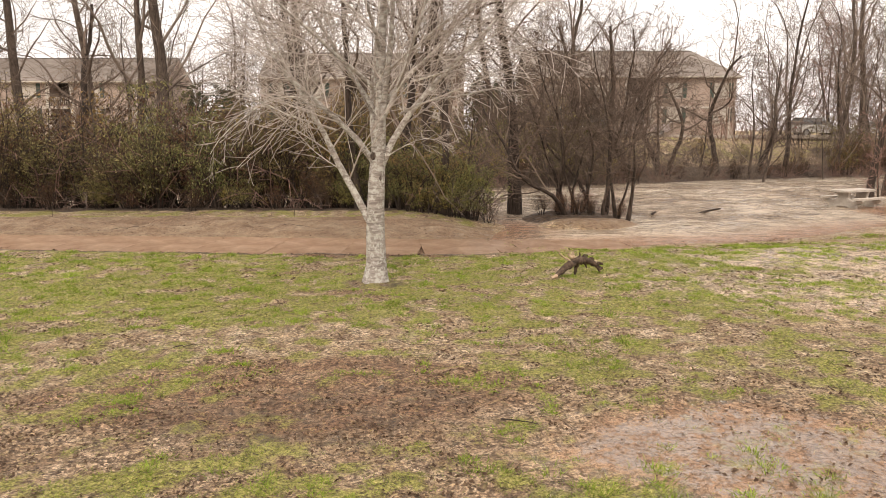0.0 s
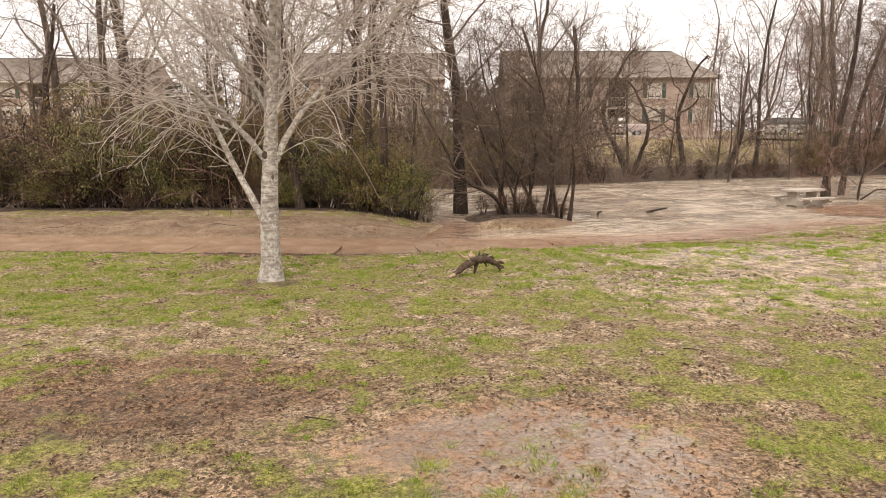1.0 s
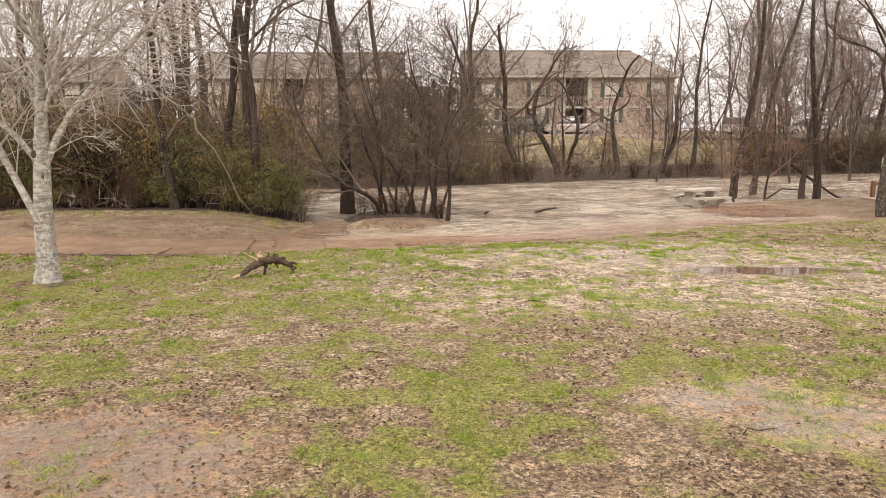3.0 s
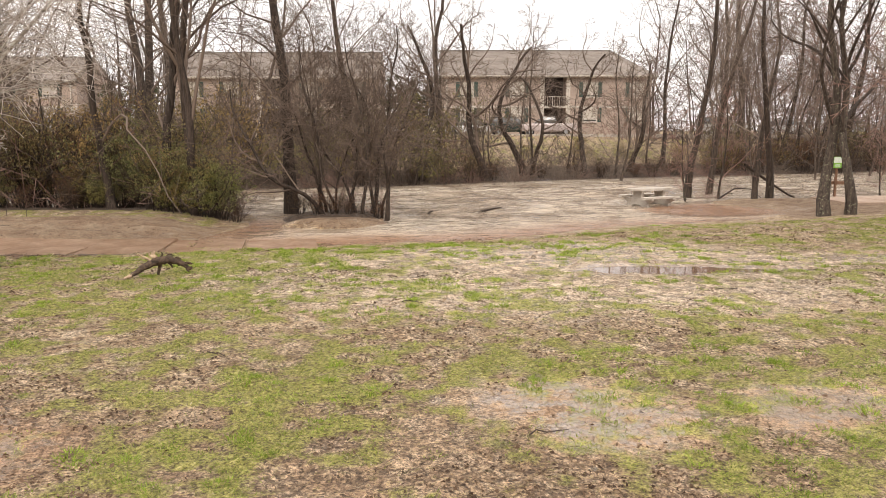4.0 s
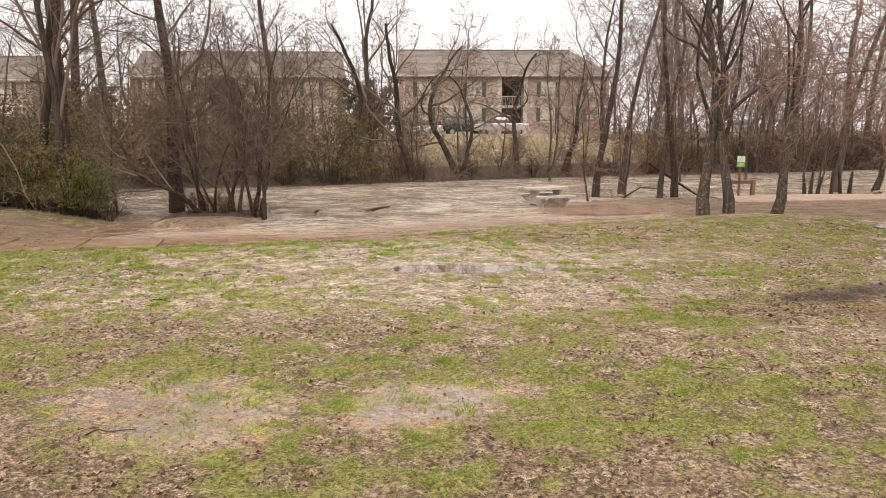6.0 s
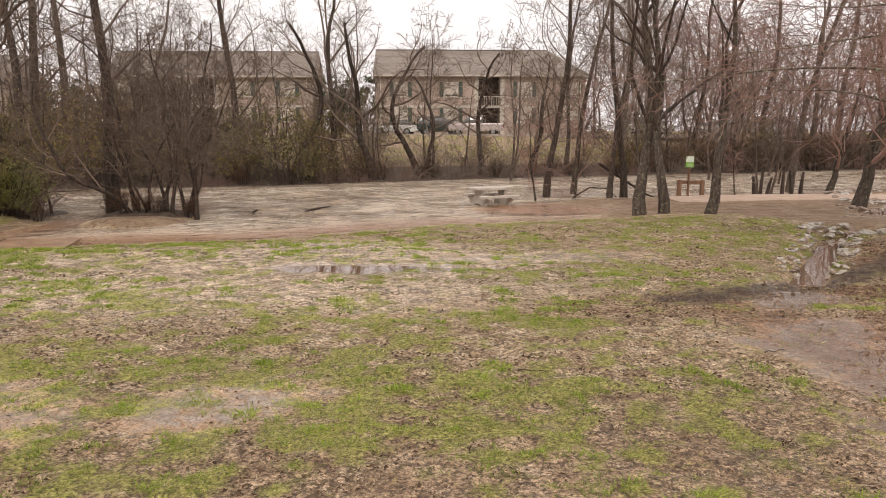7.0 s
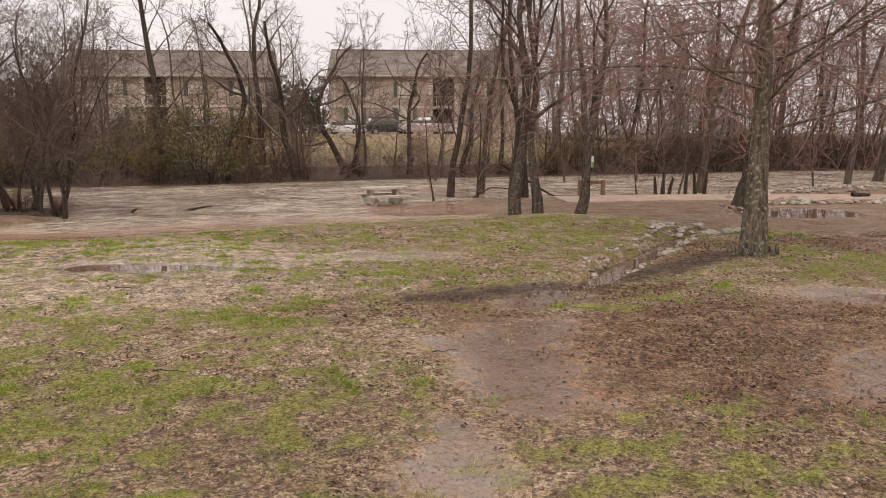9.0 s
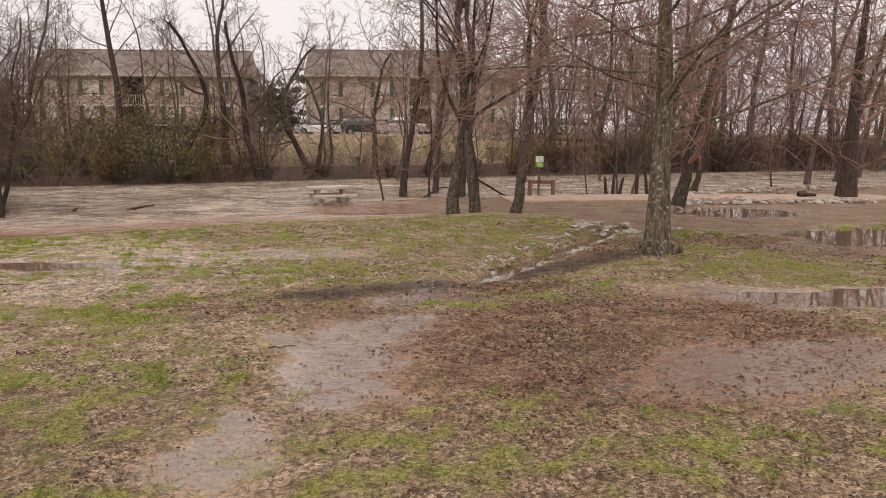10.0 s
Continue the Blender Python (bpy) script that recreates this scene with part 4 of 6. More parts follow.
# ---------------------------------------------------------------- apartment houses
def window_parts(house, x, z, y, w=1.35, h=1.5, shutters=True, sub=True):
    win = part("window", box(w, 0.06, h, x, y + 0.03, z), M_GLASS, house)
    fr = bmesh.new()
    for dx in (-w / 2, 0, w / 2):
        box(0.09, 0.1, h + 0.09, x + dx, y - 0.012, z, bm=fr)
    for dz in (-h / 2, 0, h / 2):
        box(w + 0.09, 0.096, 0.08, x, y - 0.012, z + dz, bm=fr)
    part("frame", fr, M_TRIM, win)
    part("blind", box(w * 0.94, 0.01, h * 0.86, x, y - 0.005, z + h * 0.06), M_TRIM, win)
    part("sill", box(w + 0.3, 0.16, 0.08, x, y - 0.05, z - h / 2 - 0.09), M_TRIM, win)
    if shutters:
        for s in (-1, 1):
            part("shutter", box(0.42, 0.06, h + 0.1, x + s * (w / 2 + 0.3), y - 0.035, z), M_SHUTTER, win)


def apartment_house(x0, x1, hip_right, label, windows, entries, z0=2.35, eave=8.75, ridge=12.1, y0=84.0, y1=93.4):
    house = thing("apartment_house", pose(0, 0, 0), label, "house", "apartment houses")
    ym = (y0 + y1) / 2
    walls = bmesh.new()
    cuts = sorted(entries)
    spans, at = [], x0
    for e0, e1 in cuts:
        spans.append((at, e0))
        at = e1
    spans.append((at, x1))
    for s0, s1 in spans:
        box(s1 - s0, y1 - y0, eave - z0 + 0.6, (s0 + s1) / 2, ym, (eave + z0 - 0.6) / 2, bm=walls)
    part("wall", walls, M_BRICK, house)
    for e0, e1 in cuts:
        entry = part("entry", box(e1 - e0, 5.0, eave - z0, (e0 + e1) / 2, y0 + 4.5, (eave + z0) / 2), M_DARKROOM, house, "dark recessed stair entry")
        part("landing", box(e1 - e0, 2.0, 0.25, (e0 + e1) / 2, y0 + 1.1, z0 + 3.05), M_CONCRETE, entry)
        rails = bmesh.new()
        for k in range(9):
            box(0.04, 0.04, 1.0, e0 + 0.15 + k * (e1 - e0 - 0.3) / 8, y0 + 0.15, z0 + 3.65, bm=rails)
        box(e1 - e0, 0.06, 0.06, (e0 + e1) / 2, y0 + 0.15, z0 + 4.15, bm=rails)
        part("railing", rails, M_TRIM, entry)
        for xx in (e0 - 0.22, e1 + 0.22):
            part("pilaster", box(0.42, 0.2, eave - z0, xx, y0 - 0.08, (eave + z0) / 2), M_TRIM, house)
    o = 0.5
    r0, r1 = x0 - 0.15, x1 + (o if hip_right else 0.15)
    rr = x1 - 3.6 if hip_right else r1
    v = [(r0, y0 - o, eave), (r1, y0 - o, eave), (r1, y1 + o, eave), (r0, y1 + o, eave), (r0, ym, ridge), (rr, ym, ridge)]
    v += [(a, b, c - 0.22) for a, b, c in v]
    f = [(0, 1, 5, 4), (2, 3, 4, 5), (1, 2, 5), (3, 0, 4), (6, 10, 11, 7), (8, 11, 10, 9), (7, 11, 8), (9, 10, 6),
         (0, 6, 7, 1), (1, 7, 8, 2), (2, 8, 9, 3), (3, 9, 6, 0)]
    roof = child("roof", mesh_of("roof", v, f, M_ROOF), house)
    part("ridge_cap", box(rr - r0, 0.3, 0.07, (r0 + rr) / 2, ym, ridge + 0.02), M_ROOF, roof)
    courses = bmesh.new()
    slope = math.atan2(ridge - eave, ym - y0 + o)
    for k in range(1, 22):
        g = k / 22
        box(rr - r0 - (0 if hip_right else 0.02), 0.05, 0.018, (r0 + rr) / 2, (y0 - o) * (1 - g) + ym * g, eave * (1 - g) + ridge * g + 0.012, bm=courses, turn=Matrix.Rotation(slope, 4, "X"))
    tagged(part("shingle_relief", courses, M_ROOF, roof), kind="stuff")
    part("fascia", box(r1 - r0, 0.04, 0.24, (r0 + r1) / 2, y0 - o - 0.03, eave - 0.1), M_TRIM, house)
    part("gutter", box(r1 - r0, 0.12, 0.12, (r0 + r1) / 2, y0 - o - 0.11, eave - 0.06), M_TRIM, house)
    if not hip_right:
        gb = mesh_of("gable", [(x1 + 0.17, y0, eave - 0.1), (x1 + 0.17, y1, eave - 0.1), (x1 + 0.17, ym, ridge - 0.25), (x1 - 0.2, y0, eave - 0.1), (x1 - 0.2, y1, eave - 0.1), (x1 - 0.2, ym, ridge - 0.25)],
                     [(0, 1, 2), (3, 5, 4), (0, 3, 4, 1), (1, 4, 5, 2), (2, 5, 3, 0)], M_BRICK)
        child("gable", gb, house)
    part("belt_course", box(x1 - x0 + 0.02, 0.08, 0.22, (x0 + x1) / 2, y0 - 0.03, z0 + 3.05), M_TRIM, house)
    for x, wide in windows:
        for z in (4.55, 7.25):
            window_parts(house, x, z, y0, wide)
    for x in (x0 + 0.6, x1 - 0.6):
        part("downpipe", box(0.12, 0.12, eave - z0, x, y0 - 0.1, (eave + z0) / 2), M_TRIM, house)
    return house


apartment_house(9.1, 32.2, True, "two-storey tan brick apartment house with green shutters and grey shingle roof",
                [(11.9, 1.4), (17.4, 1.5), (25.5, 1.5), (30.6, 1.5)], [(20.4, 22.8)], ridge=11.9)
apartment_house(-20.0, 2.3, False, "tan brick apartment house with cream downpipes and a grey shingle roof",
                [(-18.0, 1.3), (-13.8, 1.6), (-5.2, 1.5), (-0.4, 1.5)], [(-10.6, -8.3)], eave=8.6, ridge=11.65)
apartment_house(-54.0, -30.6, False, "tan brick apartment house half hidden behind bare trees",
                [(-51, 1.5), (-45.5, 1.5), (-38.5, 1.5), (-33.5, 1.5)], [(-43.2, -41)], eave=8.2, ridge=11.1)

parking = thing("parking_lot", pose(0, 0, 0), "pale concrete parking strip in front of the apartments", "parking lot", "", "structure")
part("paving", box(150, 7.6, 0.3, 10, 76.4, 2.2), M_ASPHALT, parking)
for k in range(-16, 22):
    part("kerb", box(3.9, 0.22, 0.34, 10 + k * 4.0 - 8, 72.5, 2.32, bev=0.03), M_CONCRETE, parking)


# ---------------------------------------------------------------- vehicles
def lofted(sections):
    """A body through cross sections along x: (x, half width, bottom, waist, top, half width at top)."""
    bm = bmesh.new()
    rings = []
    for x, w, zb, zw, zt, wt_ in sections:
        rings.append([bm.verts.new(c) for c in ((x, -w * 0.94, zb), (x, -w, zb + 0.18), (x, -w, zw), (x, -wt_, zt), (x, wt_, zt), (x, w, zw), (x, w, zb + 0.18), (x, w * 0.94, zb))])
    for a, b in zip(rings, rings[1:]):
        for i in range(8):
            bm.faces.new((a[i], a[(i + 1) % 8], b[(i + 1) % 8], b[i]))
    bm.faces.new(rings[0][::-1])
    bm.faces.new(rings[-1])
    bmesh.ops.recalc_face_normals(bm, faces=bm.faces)
    bmesh.ops.bevel(bm, geom=list(bm.edges), offset=0.02, segments=1, affect="EDGES")
    return bm


def vehicle(m, label, colour, kind="sedan"):
    car = thing("parked_car" if kind != "pickup" else "pickup_truck", m, label, "car" if kind != "pickup" else "truck", "parked vehicles")
    p = paint(kind + "_paint", colour)
    if kind == "pickup":
        body = [(-2.7, 0.9, 0.5, 1.0, 1.12, 0.86), (-2.6, 0.95, 0.4, 1.0, 1.15, 0.9), (0.5, 0.95, 0.35, 1.0, 1.15, 0.9), (1.4, 0.95, 0.35, 1.0, 1.14, 0.88), (2.5, 0.92, 0.4, 0.95, 1.08, 0.84), (2.65, 0.86, 0.5, 0.85, 0.95, 0.8)]
        cabin = [(-0.75, 0.86, 1.13, 1.3, 1.5, 0.78), (-0.6, 0.86, 1.13, 1.45, 1.83, 0.7), (0.6, 0.86, 1.13, 1.45, 1.83, 0.7), (1.35, 0.85, 1.13, 1.16, 1.2, 0.76)]
        wheels = (-1.7, 1.7)
    elif kind == "suv":
        body = [(-2.3, 0.86, 0.5, 0.95, 1.08, 0.84), (-2.2, 0.92, 0.35, 0.98, 1.1, 0.88), (1.2, 0.92, 0.32, 0.98, 1.1, 0.88), (2.1, 0.9, 0.35, 0.9, 1.02, 0.82), (2.3, 0.82, 0.45, 0.8, 0.9, 0.75)]
        cabin = [(-2.1, 0.84, 1.08, 1.3, 1.55, 0.74), (-1.8, 0.84, 1.08, 1.4, 1.75, 0.68), (0.3, 0.84, 1.08, 1.4, 1.75, 0.68), (1.2, 0.83, 1.08, 1.12, 1.16, 0.74)]
        wheels = (-1.4, 1.4)
    else:
        body = [(-2.3, 0.8, 0.45, 0.75, 0.92, 0.78), (-2.15, 0.88, 0.32, 0.8, 0.98, 0.82), (0.9, 0.88, 0.28, 0.8, 0.96, 0.82), (2.0, 0.86, 0.3, 0.7, 0.82, 0.76), (2.25, 0.78, 0.4, 0.62, 0.7, 0.7)]
        cabin = [(-1.85, 0.78, 0.95, 1.0, 1.04, 0.7), (-1.0, 0.8, 0.95, 1.2, 1.43, 0.62), (0.1, 0.8, 0.95, 1.2, 1.44, 0.62), (1.05, 0.8, 0.93, 0.98, 1.0, 0.7)]
        wheels = (-1.35, 1.35)
    part("body", lofted(body), p, car)
    part("cabin_glass", lofted(cabin), M_GLASS, car)
    top, roof_z = [s for s in cabin if s[4] > 1.4], max(s[4] for s in cabin)
    part("roof", box(top[-1][0] - top[0][0] + 0.35, 2 * top[0][5] + 0.08, 0.06, (top[0][0] + top[-1][0]) / 2, 0, roof_z + 0.01, 0.02), p, car)
    for x in wheels:
        for s in (-1, 1):
            tyre = bmesh.new()
            bmesh.ops.create_cone(tyre, cap_ends=True, segments=20, radius1=0.34, radius2=0.34, depth=0.22, matrix=Matrix.Translation((x, s * 0.82, 0.34)) @ Matrix.Rotation(radians(90), 4, "X"))
            w = part("wheel", tyre, M_TYRE, car)
            rim = bmesh.new()
            bmesh.ops.create_cone(rim, cap_ends=True, segments=14, radius1=0.21, radius2=0.21, depth=0.03, matrix=Matrix.Translation((x, s * 0.935, 0.34)) @ Matrix.Rotation(radians(90), 4, "X"))
            part("rim", rim, M_RIM, w)
    for s in (-1, 1):
        x, z = body[-1][0] - 0.02, body[-1][3] - 0.05
        part("headlight", box(0.1, 0.3, 0.14, x, s * 0.55, z, 0.03), M_SIGN_WHITE, car)
        part("tail_light", box(0.1, 0.22, 0.16, body[0][0] - 0.0, s * 0.62, 0.8, 0.03), M_TAIL, car)
    part("bumper", box(0.16, 1.6, 0.2, body[0][0] - 0.02, 0, 0.5, 0.04), M_TRIM if kind == "pickup" else p, car)
    return car


M_TAIL = paint("tail_light_red", (0.35, 0.02, 0.02))
PARK_Z = 2.36
vehicle(pose(11.6, 75.2, PARK_Z, 0, 0, 168), "white sedan parked on the strip before the apartments", (0.72, 0.71, 0.69))
vehicle(pose(15.9, 75.3, PARK_Z, 0, 0, 8), "dark green sport utility parked before the apartments", (0.03, 0.045, 0.04), "suv")
vehicle(pose(19.5, 74.6, PARK_Z, 0, 0, 172), "silver and red pickup truck parked before the apartments", (0.50, 0.42, 0.40), "pickup")
vehicle(pose(-3.0, 75.5, PARK_Z, 0, 0, 5), "black sedan parked by the brick apartments", (0.02, 0.02, 0.022))
vehicle(pose(36.8, 75.0, PARK_Z, 0, 0, 4), "pale van-like car parked beyond the trees", (0.62, 0.60, 0.56), "suv")
vehicle(pose(43.0, 75.4, PARK_Z, 0, 0, 176), "white sedan parked beyond the thicket", (0.7, 0.69, 0.66))
vehicle(pose(50.0, 76.0, PARK_Z, 0, 0, 10), "light grey sport utility parked beyond the thicket", (0.45, 0.45, 0.45), "suv")
vehicle(pose(-28.0, 75.2, PARK_Z, 0, 0, 4), "white sport utility parked between two apartment houses", (0.7, 0.68, 0.65), "suv")


# ---------------------------------------------------------------- trees by the lawn
def lawn_tree():
    """The pale tree on the lawn: a low fork, ascending limbs and a fine drooping crown."""
    ob = thing("lawn_tree", stand(-1.31, 14.3), "bare pale-grey tree with a low fork standing on the lawn", "tree")
    rng = np.random.default_rng(11)
    tubes = [Tubes(), [], Tubes()]
    trunk = [(0, 0, -0.2), (0, 0, 0.05), (0.02, 0, 0.35), (0.01, 0, 0.9), (0.02, 0, 1.4), (0.05, 0.0, 2.0), (0.09, 0, 2.6), (0.13, 0, 3.2), (0.16, 0, 4.2), (0.24, 0.05, 5.6), (0.3, 0.1, 7.2)]
    tubes[0].add(trunk, (0.33, 0.255, 0.198, 0.18, 0.168, 0.155, 0.14, 0.105, 0.085, 0.06, 0.03), 14)
    P = recipe(steps=FINE_STEPS, kids=(0, 17, 15), first=(0, 0.15, 0.08), angle=(0, 46, 42), ratio=(0, 0.5, 0.5), thick=(0, 0.36, 0.5), gnarl=(0, 0.075, 0.13, 0.17),
               up=(0, 0.035, 0.0, -0.07), taper=(0, 0.85, 0.8, 0.5), thin=0.006)
    limbs = [((-0.05, 0, 1.08), (-0.62, 0.05, 1.0), 5.4, 0.09), ((0.04, -0.05, 2.25), (-0.62, -0.2, 1.0), 4.6, 0.075), ((0.08, 0, 2.1), (0.5, 0.1, 1.0), 5.2, 0.085),
             ((0.06, 0.05, 2.3), (-0.2, 0.35, 1), 5.0, 0.075), ((0.1, 0, 2.7), (0.12, -0.25, 1), 4.8, 0.08), ((0.12, 0, 3.0), (0.55, -0.35, 1.0), 4.4, 0.06), ((0.12, 0.04, 3.1), (-0.55, 0.3, 1.0), 4.4, 0.06),
             ((0.13, 0, 3.3), (0.6, 0.35, 0.9), 4.2, 0.055), ((0.13, 0, 3.6), (-0.8, -0.1, 0.75), 4.0, 0.05), ((0.15, 0, 3.9), (0.85, 0.0, 0.6), 3.8, 0.045), ((0.16, 0, 4.3), (-0.1, -0.7, 1), 3.2, 0.045),
             ((0.17, 0, 4.6), (-0.75, 0.4, 0.8), 3.2, 0.04), ((0.2, 0, 4.9), (0.7, -0.4, 0.8), 3.0, 0.04)]
    for p, d, L, r in limbs:
        grow(tubes, rng, np.array(p), unit(np.array(d, float)), L, 0.86 * r, 1, P)
    low = recipe(steps=FINE_STEPS, kids=(0, 9, 7), first=(0, 0.3, 0.1), angle=(0, 45, 45), ratio=(0, 0.5, 0.5), gnarl=(0, 0.12, 0.17, 0.2), up=(0, -0.04, -0.04, -0.05), thin=0.0045)
    for p, d, L, r in [((-0.7, 0, 2.9), (-1, 0.1, 0.5), 2.6, 0.03), ((0.12, 0, 2.35), (1, -0.1, 0.45), 1.5, 0.018),
                       ((-0.95, 0, 3.5), (-1, -0.2, 0.35), 2.5, 0.03), ((0.5, 0, 3.2), (1, 0.1, 0.4), 2.6, 0.03), ((0.7, 0, 3.8), (1, -0.3, 0.3), 2.7, 0.03), ((-0.5, -0.2, 3.1), (-0.8, -0.6, 0.3), 2.0, 0.025)]:
        grow(tubes, rng, np.array(p), unit(np.array(d, float)), L, 0.75 * r, 1, low)
    tree_parts(ob, tubes, (M_PALE, M_PALE, M_TWIG_PALE))
    for x, z, r in ((-0.03, 2.42, 0.06), (0.08, 2.0, 0.045)):
        scars = bmesh.new()
        bmesh.ops.create_uvsphere(scars, u_segments=10, v_segments=6, radius=r, matrix=Matrix.Translation((x + 0.03, -0.125, z)) @ Matrix.Diagonal((1, 0.4, 1.3, 1)))
        part("branch_scar", scars, M_GREYBARK, ob, "dark healed branch scar", shade=True)
    return ob


lawn_tree()


def cypress(m, label, seed, height, radius, knees):
    ob = tree("cypress", m, label, seed, CYPRESS, height, radius, (M_CYPRESS, M_CYPRESS, M_TWIG_RED), flare=0.3, limbs=True)
    rng = np.random.default_rng(seed)
    for k in range(knees):
        a, q = rng.uniform(0, 6.28), rng.uniform(1.3, 2.0) * radius + 0.08
        bm = bmesh.new()
        h = rng.uniform(0.1, 0.28)
        bmesh.ops.create_cone(bm, cap_ends=True, segments=7, radius1=rng.uniform(0.06, 0.1), radius2=0.025, depth=h, matrix=Matrix.Translation((q * math.cos(a), q * math.sin(a), h / 2 - 0.03)))
        for v in bm.verts:
            v.co += Vector(rng.normal(0, 0.012, 3))
        part("root_knee", bm, M_CYPRESS, ob, shade=True)
    return ob


cypress(stand(25.95, 16.7), "large cypress with lichen-spotted trunk and level russet branches", 5, 11, 0.262, 22)
DARKSET, GREYSET, REDSET = (M_DARK, M_DARK, M_TWIG), (M_GREYBARK, M_GREYBARK, M_TWIG_GREY), (M_FLECK, M_DARK, M_TWIG_RED)
T_DARK = "bare dark-barked tree standing at the flooded riverside"
TRIO = recipe(**{**FORKED, "steps": FINE_STEPS, "kids": (8, 9, 8), "first": (0.24, 0.1, 0.1), "angle": (34, 46, 46), "up": (0.03, 0.06, 0.03, 0)})
tree("river_birch", stand(21.9, 26.3), "bare tree with lichen-flecked trunk at the lawn's edge", 21, TRIO, 11, 0.185, (M_FLECK, M_DARK, M_TWIG), lean=(-0.06, 0), group="trees at the lawn's edge", limbs=True, flare=0.45)
tree("river_birch", stand(22.65, 26.0), "bare forking tree with pale lichen at the lawn's edge", 22, TRIO, 10, 0.16, (M_FLECK, M_DARK, M_TWIG), lean=(0.1, 0.05), group="trees at the lawn's edge", limbs=True, flare=0.45)
tree("river_birch", stand(23.85, 25.1), "leaning bare tree with lichen at the lawn's edge", 23, TRIO, 10.5, 0.15, (M_FLECK, M_DARK, M_TWIG_RED), lean=(0.22, 0.0), group="trees at the lawn's edge", limbs=True, flare=0.45)

tall_a = tree("riverside_tree", stand(2.75, 28.6), T_DARK, 31, TALL, 15, 0.24, DARKSET, lean=(0.02, 0.02))
tall_b = tree("riverside_tree", stand(20.05, 35.2), T_DARK, 32, TALL, 14, 0.155, DARKSET)
tall_c = tree("riverside_tree", stand(21.6, 36.7), "slender bare grey tree standing in flood water", 33, TALL, 13, 0.14, GREYSET, lean=(0.05, 0))
tall_d = tree("riverside_tree", stand(0.06, 25.6), T_DARK, 34, FORKED, 12, 0.15, DARKSET, lean=(-0.02, 0))
bend_a = tree("riverside_tree", stand(11.4, 46.0), "crooked dark bare tree on the far bank", 35, recipe(**{**FORKED, "gnarl": (0.12, 0.18, 0.26, 0.24), "hold": (0.14, 0.06, 0, 0), "first": (0.16, 0.12, 0.1), "angle": (44, 50, 48), "ratio": (0.62, 0.5, 0.5)}), 10, 0.24, DARKSET, lean=(-0.2, 0))
crook = tree("riverside_tree", stand(18.0, 49.8), "dark crooked bare tree with arching limbs on the far bank", 135, recipe(**{**FORKED, "gnarl": (0.12, 0.2, 0.28, 0.24), "hold": (0.14, 0.05, 0, 0), "first": (0.2, 0.12, 0.1), "angle": (52, 50, 48), "ratio": (0.6, 0.5, 0.5)}), 9, 0.2, DARKSET, lean=(0.12, 0))
bend_b = tree("riverside_tree", stand(-15.9, 44.0), "tall straight bare tree on the far bank", 36, TALL, 20, 0.4, GREYSET)
lean_a = tree("riverside_tree", stand(30.1, 27.2), "leaning bare tree rising from rubble by the path", 37, WILLOWY, 10, 0.22, REDSET, lean=(0.13, 0.05))
tree("cypress", stand(39.2, 31.8), "dark cypress with a broad foot among rubble", 38, recipe(**{**CYPRESS, "kids": (26, 8, 7)}), 12, 0.34, (M_DARK, M_DARK, M_TWIG_RED), flare=0.5)
grey_a = tree("far_tree", stand(-9.5, 52), "bare grey tree in front of the apartments", 39, TALL, 17, 0.3, GREYSET, group="trees on the far bank")
grey_b = tree("far_tree", stand(8.5, 50), "bare grey tree in front of the apartments", 40, FORKED, 13, 0.22, GREYSET, lean=(0.1, 0), group="trees on the far bank")
sap_a = tree("sapling", stand(19.3, 33.0), "thin leafless sapling in the flood water", 41, SAPLING, 4.2, 0.05, REDSET, lean=(-0.15, 0), group="saplings")
sap_b = tree("sapling", stand(-4, 45), "thin leafless sapling on the far bank", 42, SAPLING, 6.0, 0.06, (M_GREYBARK, M_GREYBARK, M_TWIG), lean=(0.1, 0), group="saplings")

rng = np.random.default_rng(50)
stems = []
for k in range(13):
    stems.append((-1.2 + 2.4 * k / 12 + rng.normal(0, 0.12), rng.uniform(-0.6, 0.6), (-0.16 + 0.03 * k + rng.normal(0, 0.16), rng.normal(0, 0.2), 1), rng.uniform(4.2, 7.6), rng.uniform(0.04, 0.085)))
tree("willow_clump", stand(5.3, 26.75), "many-stemmed leafless willow clump on a mud islet", 51, recipe(**{**WILLOWY, "kids": (15, 9, 7), "thin": 0.0055, "first": (0.2, 0.12, 0.1), "angle": (46, 50, 48), "gnarl": (0.12, 0.16, 0.24, 0.26), "hold": (0.15, 0.05, 0, 0), "up": (0.04, 0.05, 0.02, 0)}), 7, 0.1, (M_DARK, M_DARK, M_TWIG), stems=stems)

curl_a = tree("riverside_tree", stand(-2.85, 26.0), "crooked dark tree leaning out of the hedge", 46, recipe(**{**FORKED, "gnarl": (0.12, 0.28, 0.36, 0.3), "thick": (0.5, 0.42, 0.55)}), 10, 0.15, DARKSET, lean=(-0.12, 0))
copy_thing(curl_a, stand(-1.6, 27.6, 150, 1.2))
copy_thing(tall_d, stand(-0.7, 27.2, 120, 1.1))
twiggy = tree("sapling", stand(0.5, 46), "slender grey sapling full of fine curling twigs", 47, recipe(**{**SAPLING, "kids": (15, 7, 4), "thin": 0.011, "steps": (12, 6, 3, 1)}), 8.0, 0.08, GREYSET, lean=(0.08, 0), group="saplings")
for k in range(17):
    copy_thing(twiggy, stand(-26 + 4.1 * k + (k * 37 % 10) * 0.15, 45.5 + 0.24 * max(0, 3.5 * k - 26) + (k * 5) % 9, 71 * k, 0.75 + 0.06 * (k * 7 % 9)))

